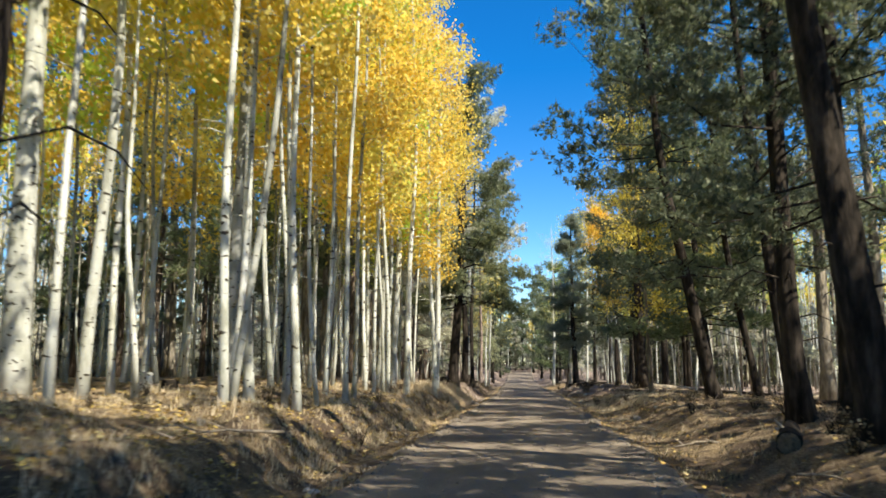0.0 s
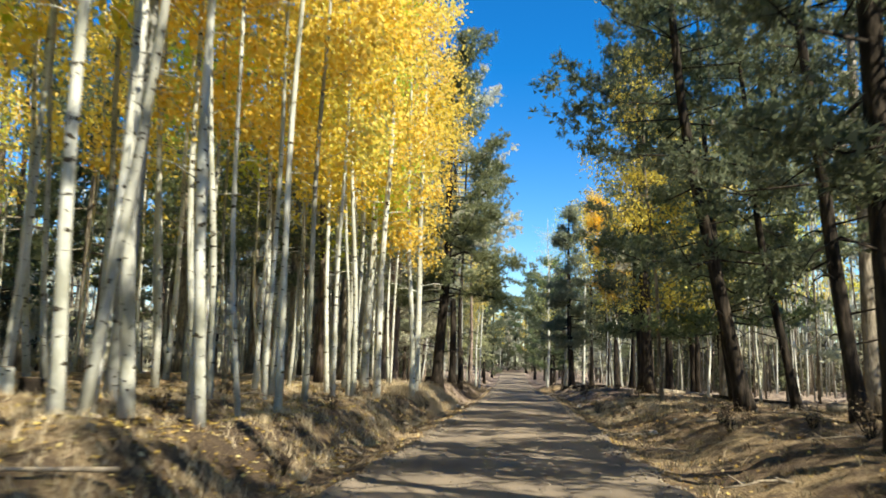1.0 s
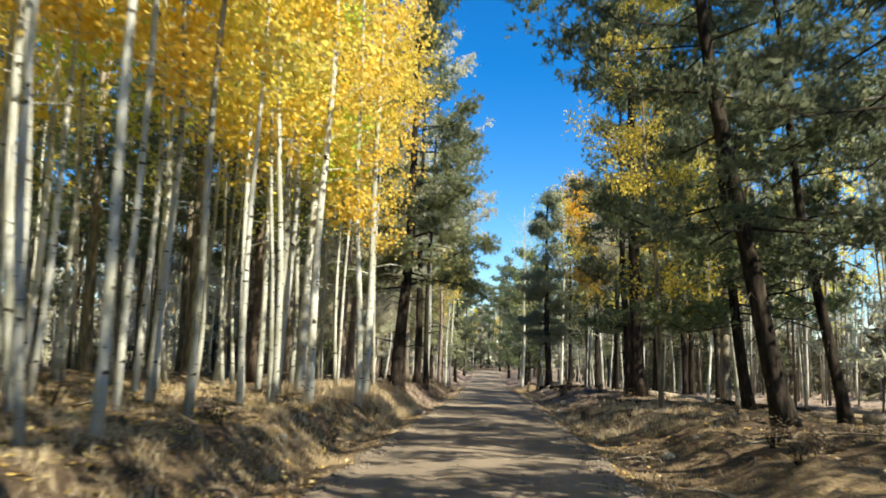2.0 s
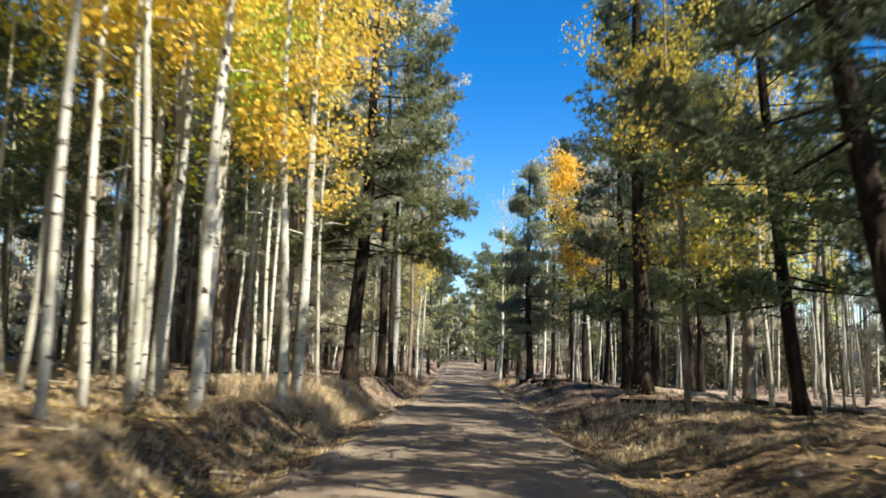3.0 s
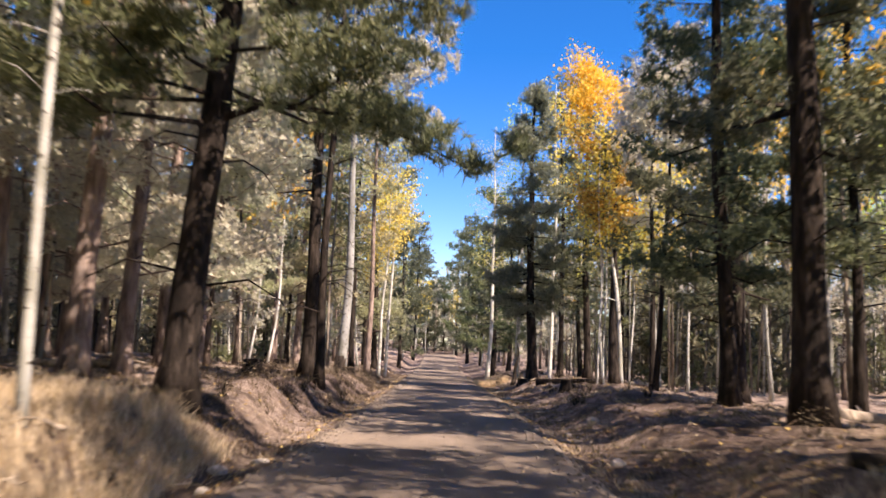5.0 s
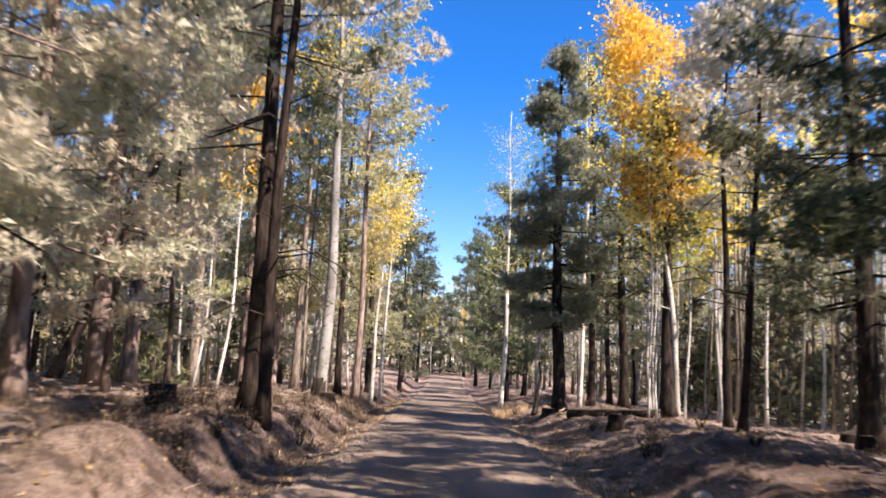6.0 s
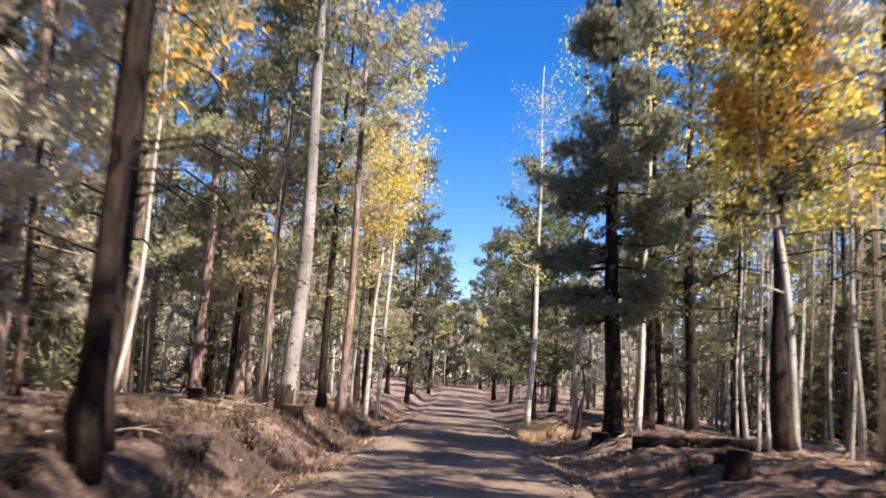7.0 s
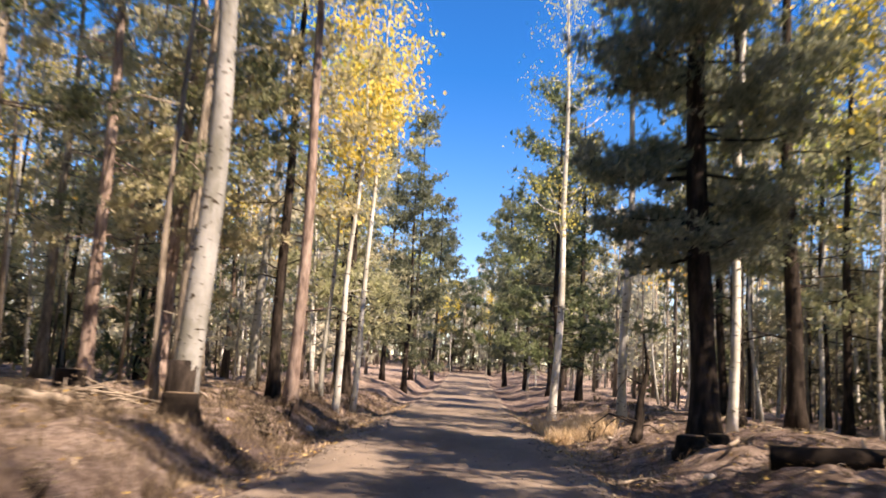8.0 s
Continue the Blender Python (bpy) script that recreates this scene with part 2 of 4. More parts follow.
def make_mesh(name, verts, polys, mat, smooth_shading=False):
    """polys: a list of integer arrays (count, corners)."""
    me = bpy.data.meshes.new(name)
    verts = np.asarray(verts, np.float32)
    loops = np.concatenate([p.ravel() for p in polys])
    sizes = np.concatenate([np.full(len(p), p.shape[1]) for p in polys])
    me.vertices.add(len(verts))
    me.vertices.foreach_set("co", verts.ravel())
    me.loops.add(len(loops))
    me.loops.foreach_set("vertex_index", loops.astype(np.int32))
    me.polygons.add(len(sizes))
    me.polygons.foreach_set("loop_start", np.concatenate([[0], np.cumsum(sizes)[:-1]]).astype(np.int32))
    if smooth_shading:
        me.polygons.foreach_set("use_smooth", np.ones(len(sizes), bool))
    me.update(calc_edges=True)
    me.validate()
    me.materials.append(mat)
    return me


def grid_mesh(name, xs, ys, height, mat):
    gx, gy = np.meshgrid(xs, ys)
    v = np.stack([gx.ravel(), gy.ravel(), height(gx, gy).ravel()], 1)
    i = np.arange(len(ys) - 1)[:, None] * len(xs) + np.arange(len(xs) - 1)[None]
    i = i.ravel()
    return make_mesh(name, v, [np.stack([i, i + 1, i + 1 + len(xs), i + len(xs)], 1)], mat, True)


side = [13 + 0.4 * 1.19 ** k * k for k in range(1, 22)]
xs = np.array(sorted([-s for s in side] + list(np.arange(-13, 13.01, 0.25)) + side))
ys = np.array([-400, -200, -90, -50, -30, -20, -12] + list(np.arange(-6, 122, 0.36)) + [123 + 0.5 * k + 0.11 * k * k for k in range(0, 70)] + [800, 1500])
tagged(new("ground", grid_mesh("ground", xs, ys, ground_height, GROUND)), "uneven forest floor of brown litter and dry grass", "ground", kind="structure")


def road_height(u, y):
    x = u + bend(y)
    z = rise(y) + 0.05 * (1 - (u / 2.6) ** 2) + 0.012 * wobble(x, y, 2.3) + 0.006 * wobble(x, y, 0.7)
    z = z - 0.02 * np.exp(-((np.abs(u + 0.05) - 0.85) / 0.28) ** 2)
    edge = 2.52 + 0.16 * wobble(y, y * 0.3, 3.7) + 0.06 * wobble(y, 2, 0.9)
    return z + 0.05 * np.exp(-((np.abs(u) - edge + 0.2) / 0.16) ** 2) - 0.25 * smooth(edge, edge + 0.3, np.abs(u))


us = np.arange(-2.9, 2.91, 0.13)
rys = np.concatenate([np.arange(-12, 110, 0.28), np.arange(110, 190, 0.9)])
gu, gy = np.meshgrid(us, rys)
v = np.stack([(gu + bend(gy)).ravel(), gy.ravel(), road_height(gu, gy).ravel()], 1)
i = (np.arange(len(rys) - 1)[:, None] * len(us) + np.arange(len(us) - 1)[None]).ravel()
tagged(new("road", make_mesh("road", v, [np.stack([i, i + 1, i + 1 + len(us), i + len(us)], 1)], ROAD, True)), "straight grey gravel forest road with packed wheel tracks", "road", kind="structure")


# ---- shapes for trees ----
class Shape:
    """Collects tubes, leaves and blades for one mesh."""

    def __init__(self):
        self.v, self.quads, self.tris, self.n = [], [], [], 0

    def tube(self, path, radii, sides=8, rough=0.0, rng=None):
        path, radii = np.asarray(path, float), np.asarray(radii, float)
        way = np.gradient(path, axis=0)
        way /= np.linalg.norm(way, axis=1)[:, None] + 1e-9
        ref = np.array([1.0, 0, 0]) if abs(way[0][2]) > 0.7 else np.array([0, 0, 1.0])
        a = np.cross(way, ref)
        a /= np.linalg.norm(a, axis=1)[:, None] + 1e-9
        b = np.cross(way, a)
        th = np.linspace(0, 2 * np.pi, sides, endpoint=False)
        r = radii[:, None] * np.ones(sides)
        if rough:
            r = r * (1 + rough * rng.standard_normal((len(path), sides)))
        ring = path[:, None] + r[..., None] * (np.cos(th)[None, :, None] * a[:, None] + np.sin(th)[None, :, None] * b[:, None])
        k = np.arange(len(path) - 1)[:, None] * sides
        j, j2 = np.arange(sides)[None], (np.arange(sides)[None] + 1) % sides
        self.quads.append(self.n + np.stack([(k + j).ravel(), (k + sides + j).ravel(), (k + sides + j2).ravel(), (k + j2).ravel()], 1))
        tips = np.array([path[0], path[-1]])
        self.v += [ring.reshape(-1, 3), tips]
        base, last = self.n + len(path) * sides, self.n + (len(path) - 1) * sides
        self.tris.append(np.stack([np.full(sides, base), self.n + j[0], self.n + j2[0]], 1))
        self.tris.append(np.stack([np.full(sides, base + 1), last + j2[0], last + j[0]], 1))
        self.n += len(path) * sides + 2

    def leaves(self, centres, sizes, rng, flat=0.0, simple=False):
        """One folded, pointed leaf at each centre."""
        c, k = np.asarray(centres, float), len(centres)
        s = np.broadcast_to(np.asarray(sizes, float), (k,))[:, None]
        a = rng.standard_normal((k, 3))
        a[:, 2] *= 1 - flat
        a /= np.linalg.norm(a, axis=1)[:, None]
        b = np.cross(a, rng.standard_normal((k, 3)) * (1 - flat) + np.array([0, 0, 1.0]) * (0.3 + flat))
        b /= np.linalg.norm(b, axis=1)[:, None] + 1e-9
        f = np.cross(a, b) * 0.18
        if simple:
            self.v.append(np.stack([c - a * s, c + (b * 0.8 + f) * s * 1.2, c + a * s * 1.1], 1).reshape(-1, 3))
            self.tris.append(self.n + np.arange(3 * k).reshape(-1, 3))
            self.n += 3 * k
            return
        self.v.append(np.stack([c - a * s, c + (b * 0.8 + f) * s, c + a * s, c + (-b * 0.8 + f) * s], 1).reshape(-1, 3))
        i = self.n + np.arange(k)[:, None] * 4
        self.tris.append(np.concatenate([i + np.array([[0, 1, 2]]), i + np.array([[0, 2, 3]])]))
        self.n += 4 * k

    def tufts(self, centres, ways, rng, blades=12, length=0.3, width=0.05, spread=1.3):
        """A puff of pointed needle bundles at each centre, fanning out along its way."""
        c, w, k = np.asarray(centres, float), np.asarray(ways, float), len(centres)
        d = w[:, None] + spread * rng.standard_normal((k, blades, 3))
        d /= np.linalg.norm(d, axis=2)[..., None]
        e = np.cross(d, rng.standard_normal((k, blades, 3)))
        e /= np.linalg.norm(e, axis=2)[..., None] + 1e-9
        ln = length * rng.uniform(0.65, 1.15, (k, blades, 1))
        root, tip = c[:, None] + d * ln * 0.08, c[:, None] + d * ln
        self.v.append(np.stack([root + e * width / 2, root - e * width / 2, tip], 2).reshape(-1, 3))
        self.tris.append(self.n + np.arange(k * blades * 3).reshape(-1, 3))
        self.n += 3 * k * blades

    def blades(self, roots, tips, width, rng):
        """Grass blades that bend over from roots to tips."""
        r, t, k = np.asarray(roots, float), np.asarray(tips, float), len(roots)
        e = rng.standard_normal((k, 3)) * np.array([1, 1, 0.1])
        e = e / np.linalg.norm(e, axis=1)[:, None] * width
        m = (r + t) / 2 + np.array([0, 0, 1]) * np.linalg.norm((t - r)[:, :2], axis=1)[:, None] * 0.3
        self.v.append(np.stack([r - e, r + e, m + e * 0.7, m - e * 0.7, t], 1).reshape(-1, 3))
        i = self.n + np.arange(k)[:, None] * 5
        self.quads.append(i + np.array([[0, 1, 2, 3]]))
        self.tris.append(i + np.array([[3, 2, 4]]))
        self.n += 5 * k

    def mesh(self, name, mat, smooth_shading=False):
        polys = []
        if self.quads:
            polys.append(np.concatenate(self.quads))
        if self.tris:
            polys.append(np.concatenate(self.tris))
        return make_mesh(name, np.concatenate(self.v), polys, mat, smooth_shading)


def part(name, shape, mat, parent, label="", round_=False):
    ob = new(name, shape.mesh(name, mat, round_))
    ob.parent = parent
    return tagged(ob, label)


def trunk_path(height, lean, curve, rng, wiggle, steps):
    """From the base up; lean: sideways metres at the top; curve: metres by which its middle bows."""
    s = np.linspace(0, 1, steps)
    ph = rng.uniform(0, 6.28, 4)
    x = lean[0] * s + curve[0] * np.sin(np.pi * s) + wiggle * (np.sin(5 * s + ph[0]) - np.sin(ph[0]) + 0.4 * np.sin(13 * s + ph[1]) - 0.4 * np.sin(ph[1]))
    y = lean[1] * s + curve[1] * np.sin(np.pi * s) + wiggle * (np.sin(5 * s + ph[2]) - np.sin(ph[2]) + 0.4 * np.sin(13 * s + ph[3]) - 0.4 * np.sin(ph[3]))
    return np.stack([x, y, height * s - 0.15], 1)


def along(path, s):
    f = np.clip(s, 0, 1) * (len(path) - 1)
    i = np.minimum(f.astype(int), len(path) - 2)
    return path[i] + (path[i + 1] - path[i]) * (f - i)[:, None]


def stem(shape, height, r, lean, curve, rng, wiggle, steps, sides, flare=0.45, taper=0.78, rough=0.03):
    path = trunk_path(height, lean, curve, rng, wiggle, steps)
    s = np.linspace(0, 1, steps)
    radii = r * (1 - taper * s ** 1.1) * (1 + flare * np.exp(-s * height / 0.4))
    radii[-1] = 0.01
    shape.tube(path, radii, sides, rough, rng)
    return path


def aspen(r=0.13, height=21.0, crown=0.45, spread=2.0, lean=(0, 0), curve=(0, 0), leaves=3200, leaf=0.1, mat=None, seed=1, detail=1.0, label="", bark=None, crowned=True, category="aspen tree", low_mat=None):
    rng = np.random.default_rng(seed)
    tree = new("aspen_tree")
    wood, foliage = Shape(), Shape()
    path = stem(wood, height, r, lean, curve, rng, 0.12, int(10 + 12 * detail), int(7 + 4 * detail), 0.3, 0.85)
    count = int(18 + 22 * detail)
    hs = rng.uniform(crown, 0.97, count)
    starts = along(path, hs)
    spots = []
    for h, p in zip(hs, starts):
        c = (h - crown) / (1 - crown)
        size = spread * (0.55 + 0.6 * math.sin(math.pi * min(1, c * 0.95 + 0.12))) * rng.uniform(0.5, 1.1)
        a = rng.uniform(0, 6.283)
        rise = rng.uniform(0.25, 0.9)
        end = p + np.array([math.cos(a), math.sin(a), rise]) * size
        mid = (p + end) / 2 + np.array([0, 0, -0.12 * size])
        wood.tube([p, mid, end], [0.22 * r * (1.2 - h), 0.14 * r * (1.2 - h), 0.004], 4 if detail > 0.5 else 3)
        for _ in range(4):
            spots.append(p + (end - p) * rng.uniform(0.35, 1.1) + rng.standard_normal(3) * 0.22)
    for h in rng.uniform(0.2, crown, int(4 * detail)):
        p = along(path, np.array([h]))[0]
        a = rng.uniform(0, 6.283)
        size = rng.uniform(0.3, 1.3)
        wood.tube([p, p + np.array([math.cos(a), math.sin(a), 0.25]) * size * 0.6, p + np.array([math.cos(a), math.sin(a), 0.12]) * size], [0.16 * r, 0.1 * r, 0.004], 4)
    spots = np.array(spots)
    pick = spots[rng.integers(0, len(spots), leaves)]
    pts = pick + rng.standard_normal((leaves, 3)) * np.array([0.33, 0.33, 0.3])
    if low_mat:  # the crown's lower half is coloured darker for its shaded underside
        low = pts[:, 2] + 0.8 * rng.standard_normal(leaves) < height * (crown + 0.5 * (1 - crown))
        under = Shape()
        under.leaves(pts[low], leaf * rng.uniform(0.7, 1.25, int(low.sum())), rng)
        part("lower_crown", under, low_mat, tree, "golden leaves toned darker for the shaded underside")
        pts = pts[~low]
    foliage.leaves(pts, leaf * rng.uniform(0.7, 1.25, len(pts)), rng, simple=detail < 1)
    part("trunk", wood, bark or ASPEN_BARK, tree, round_=True)
    if crowned:
        part("crown", foliage, mat or GOLD, tree)
    return tagged(tree, label or "tall aspen with pale scarred bark and golden autumn leaves", category)


def pine(r=0.3, height=24.0, crown=0.3, spread=4.0, lean=(0, 0), curve=(0, 0), tufts=1000, blades=17, length=0.42, width=0.075, mat=None, bark=None, conical=False, seed=1, detail=1.0, dead=8, label="", branches=46, full=1.0):
    rng = np.random.default_rng(seed)
    tree = new("fir_tree" if conical else "pine_tree")
    wood, foliage = Shape(), Shape()
    path = stem(wood, height, r, lean, curve, rng, 0.1, int(10 + 14 * detail), int(8 + 6 * detail), 0.55, 0.86, 0.05)
    hs = np.sort(rng.uniform(crown, 0.98, branches))
    starts = along(path, hs)
    clumps, ways = [], []
    for h, p in zip(hs, starts):
        c = (h - crown) / (1 - crown)
        if conical:
            size = spread * (1.02 - c) ** 0.75 * (0.5 + 0.5 * min(1.0, c / 0.35)) * rng.uniform(0.7, 1.12)
            rise = -0.12 + 0.5 * c
        else:
            size = spread * (0.45 + 0.75 * math.sin(math.pi * min(1.0, 0.25 + 0.75 * c))) * rng.uniform(0.55, 1.1)
            rise = -0.1 + 0.75 * c
        a = rng.uniform(0, 6.283)
        out = np.array([math.cos(a), math.sin(a), 0])
        mid = p + out * size * 0.55 + np.array([0, 0, size * (rise * 0.4 - 0.06)])
        end = p + out * size + np.array([0, 0, size * (rise * 0.9 + (0.02 if conical else 0.14))])
        b = max(0.02, 0.2 * r * (1.15 - h))
        wood.tube([p, mid, end], [b, b * 0.6, 0.008], 5 if detail > 0.7 else 4)
        n = max(4, int(4 + 2.2 * size))
        for q in range(n):
            s = rng.uniform(0.28, 1.0) if conical else rng.uniform(0.4, 1.05)
            base = p + (mid - p) * s * 2 if s < 0.5 else mid + (end - mid) * (s - 0.5) * 2
            sideways = np.array([-out[1], out[0], 0]) * rng.uniform(-0.32, 0.32) * size * (1.1 - 0.5 * s)
            spot = base + sideways + np.array([0, 0, rng.uniform(-0.1, 0.2)])
            if detail > 0.7 and rng.random() < 0.4:
                wood.tube([base, spot], [b * 0.35, 0.006], 3)
            clumps.append(spot)
            ways.append(out * 0.7 + np.array([0, 0, 0.45]))
    for _ in range(dead):
        h = rng.uniform(0.1, crown + 0.12)
        p = along(path, np.array([h]))[0]
        a = rng.uniform(0, 6.283)
        size = rng.uniform(0.6, 2.6)
        out = np.array([math.cos(a), math.sin(a), 0])
        limb = Shape() if detail >= 1 else wood
        limb.tube([p, p + out * size * 0.5 + np.array([0, 0, 0.1 * size]), p + out * size * 0.8 - np.array([0, 0, 0.05 * size]), p + out * size - np.array([0, 0, 0.3 * size])], [0.03, 0.02, 0.014, 0.004], 4)
        if detail >= 1:
            part("bare_limb", limb, bark or PINE_BARK, tree, "dry bare lower limb")
    clumps, ways = np.array(clumps), np.array(ways)
    fine = detail >= 1
    if fine:
        tufts = int(tufts * 1.6)
    k = rng.integers(0, len(clumps), tufts)
    c = clumps[k] + rng.standard_normal((tufts, 3)) * np.array([0.27, 0.27, 0.15])
    if fine:
        foliage.tufts(c, ways[k], rng, int(blades * 0.95), length * 0.66, width * 0.62)
    else:
        foliage.tufts(c, ways[k], rng, blades, length * 0.85, width * 0.9)
    # the dense inside of each spray: short twigs packed with needles, lying in flat layers
    each = int((8 if fine else 6 if detail > 0.2 else 3) * full)
    pads = np.repeat(clumps, each, 0)
    pads = pads + rng.standard_normal(pads.shape) * (np.array([0.26, 0.26, 0.1]) if fine else np.array([0.34, 0.34, 0.14]))
    foliage.leaves(pads, (0.12 if fine else 0.14 if detail > 0.2 else 0.25) * rng.uniform(0.6, 1.3, len(pads)), rng, 0.1, simple=True)
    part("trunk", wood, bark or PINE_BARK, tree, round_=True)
    part("crown", foliage, mat or NEEDLES, tree)
    if not label:
        label = "conical fir with dark trunk and dense dark green branches" if conical else "tall pine with dark furrowed bark and long green needles"
    return tagged(tree, label, "fir tree" if conical else "pine tree")


def plant(tree, x, y, turn=0.0, size=1.0):
    tree.matrix_basis = pose(x, y, float(ground_height(x, y)), 0, 0, turn) @ Matrix.Scale(size, 4)
    return tree


TAKEN = []


def stand(tree, x, y, turn=0.0, size=1.0):
    TAKEN.append((x, y))
    return plant(tree, x, y, turn, size)


# ---- trees along the road ----
GROVE = "aspen in the roadside grove, pale scarred trunk and golden leaves"
GROVE_ROWS = [  # x, y, trunk radius, sideways lean of the top
    (-10.5, 16.8, 0.4, 0.2), (-9.7, 18.0, 0.19, 0.7), (-9.9, 19.7, 0.13, 0.3), (-6.0, 16.6, 0.135, 0.2), (-6.6, 18.6, 0.12, 0.5), (-6.25, 17.7, 0.12, 1.7),
    (-6.5, 19.7, 0.17, 0.5), (-5.6, 20.6, 0.14, 0.9), (-5.1, 23.7, 0.105, 0.6), (-6.3, 21.9, 0.11, 0.1), (-5.7, 23.0, 0.08, 0.2), (-7.8, 21.9, 0.27, 0.3),
    (-7.2, 25.3, 0.12, 0.1), (-8.2, 27.0, 0.13, 0.4), (-6.6, 27.6, 0.1, 0.3), (-6.1, 29.8, 0.12, 0.3), (-7.4, 31.0, 0.13, 0.5), (-5.9, 32.6, 0.1, 0.0),
]
GROVE_MORE = [
    (-5.9, 35.8, 0.13, 0.4), (-6.2, 36.4, 0.1, 0.2), (-6.9, 36.1, 0.12, 0.2), (-5.4, 37.8, 0.18, 0.5), (-6.6, 38.6, 0.17, 0.3), (-7.1, 40.1, 0.2, 0.6), (-6.7, 42.2, 0.25, 0.9),
    (-7.9, 41.3, 0.14, 0.4), (-4.6, 41.95, 0.16, 0.2), (-6.6, 48.6, 0.12, 0.5), (-6.5, 48.2, 0.09, 0.7), (-7.4, 48.9, 0.12, 0.3), (-5.4, 51.3, 0.11, 0.3), (-4.9, 45.2, 0.21, 0.5), (-7.8, 45.5, 0.13, 0.2),
]
for k, (x, y, r, lean) in enumerate(GROVE_ROWS + GROVE_MORE):
    rng = np.random.default_rng(500 + k)
    mat = LIME if (y < 24 and k % 3 != 1) or k % 7 == 3 else (AMBER if k % 9 == 5 else GOLD)
    stand(aspen(0.74 * r, rng.uniform(20, 23.5), rng.uniform(0.38, 0.5) - (0.09 if y > 26 else 0), rng.uniform(1.7, 2.3), (lean - 0.4, rng.uniform(-0.5, 0.5)), (rng.uniform(-0.25, 0.25), 0.1), 3900, 0.088, mat, 500 + k,
                label=GROVE if mat is GOLD else "aspen with pale scarred trunk and " + ("yellow green" if mat is LIME else "amber") + " autumn leaves",
                # the thick trunk standing in shade takes the shade-toned bark
                bark=SHADED_ASPEN_BARK if r == 0.27 else None), x, y)

# large pines beside the aspens, then the pines of the far half
PINE_LABEL = "big roadside pine with dark furrowed bark and drooping limbs"
def long_limb(tree, ends, r, seed, mat, label):
    """A sagging limb with sprays of needles on its outer half; ends: points from the trunk outwards."""
    rng = np.random.default_rng(seed)
    wood, needles = Shape(), Shape()
    path = np.array(ends, float)
    wood.tube(path, r * np.linspace(1, 0.15, len(path)), 7, 0.04, rng)
    spots = []
    for q in range(26):
        base = along(path, np.array([rng.uniform(0.4, 1.0)]))[0]
        tip = base + rng.standard_normal(3) * np.array([0.35, 0.45, 0.22]) + np.array([0.25, 0, 0])
        wood.tube([base, (base + tip) / 2 + np.array([0, 0, 0.05]), tip], [0.014, 0.01, 0.004], 4)
        spots.append(tip)
    pick = np.array(spots)[rng.integers(0, len(spots), 330)] + rng.standard_normal((330, 3)) * np.array([0.16, 0.16, 0.1])
    needles.tufts(pick, np.tile([0.5, 0, 0.4], (330, 1)), rng, 16, 0.24, 0.03)
    limb = part("long_limb", wood, PINE_BARK, tree, label, True)
    part("needles", needles, mat, limb)


roadside_pine = stand(pine(0.33, 21.5, 0.2, 3.8, (0.4, 0), (0.2, 0), 2300, 18, 0.42, 0.075, NEEDLES, seed=21, label=PINE_LABEL), -4.95, 56.0)
long_limb(roadside_pine, [(0.1, 0, 5.2), (1.4, -0.2, 5.6), (2.9, -0.4, 5.4), (4.2, -0.6, 4.9), (5.3, -0.8, 4.3)], 0.09, 31, NEEDLES, "long sagging limb reaching over the road")
long_limb(roadside_pine, [(0.1, 0, 7.6), (1.5, -0.3, 8.0), (3.1, -0.7, 7.7), (4.7, -1.0, 7.1)], 0.08, 32, NEEDLES, "long sagging limb reaching over the road")
stand(pine(0.28, 24, 0.3, 3.6, (0.5, 0), (0, 0), 979, 25, 0.44, 0.076, mat=LIT_NEEDLES, seed=23, bark=RED_BARK), -8.6, 60.0)
stand(pine(0.27, 25, 0.3, 4.4, (0.4, 0), (0, 0), 950, 20, 0.44, 0.08, mat=LIT_NEEDLES, seed=25, dead=20, label="big pine with near-black trunk and bare lower limbs"), -5.5, 73.4)
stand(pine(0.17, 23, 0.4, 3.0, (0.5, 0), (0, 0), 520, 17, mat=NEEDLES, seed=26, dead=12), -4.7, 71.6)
stand(pine(0.3, 24, 0.17, 4.4, (0.2, 0), (0, 0), 1250, 20, 0.44, 0.08, mat=LIT_NEEDLES, seed=27, bark=RED_BARK, label="stout pine with weathered reddish grey bark"), -10.6, 75.5)
stand(pine(0.18, 15, 0.35, 3.0, (5.0, 0.5), (0, 0), 420, 20, 0.44, 0.08, mat=LIT_NEEDLES, seed=28, bark=BROWN_BARK, label="slender pine leaning far over to one side"), -12.6, 77.0)
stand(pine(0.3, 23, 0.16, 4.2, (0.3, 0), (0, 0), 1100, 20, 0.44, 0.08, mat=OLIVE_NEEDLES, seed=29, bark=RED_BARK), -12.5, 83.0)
stand(pine(0.24, 22, 0.12, 4.2, (0.2, 0), (0, 0), 1300, 25, 0.44, 0.076, mat=LIT_NEEDLES, seed=30, bark=RED_BARK), -9.4, 68.5)
stand(pine(0.22, 20, 0.15, 4.0, (0.1, 0), (0, 0), 1430, 25, 0.44, 0.076, mat=LIT_NEEDLES, seed=37, bark=RED_BARK, label="bushy sunlit pine with pale olive needles and low limbs"), -8.4, 62.4)
stand(pine(0.2, 19, 0.12, 4.0, (0.1, 0), (0, 0), 1150, 25, 0.44, 0.076, mat=LIT_NEEDLES, seed=39, bark=RED_BARK, label="bushy sunlit pine with pale olive needles and low limbs"), -12.2, 66.0)
stand(pine(0.19, 18, 0.12, 4.0, (0.1, 0), (0, 0), 1150, 25, 0.44, 0.076, mat=LIT_NEEDLES, seed=40, bark=RED_BARK, label="bushy sunlit pine with pale olive needles and low limbs"), -15.4, 71.5)
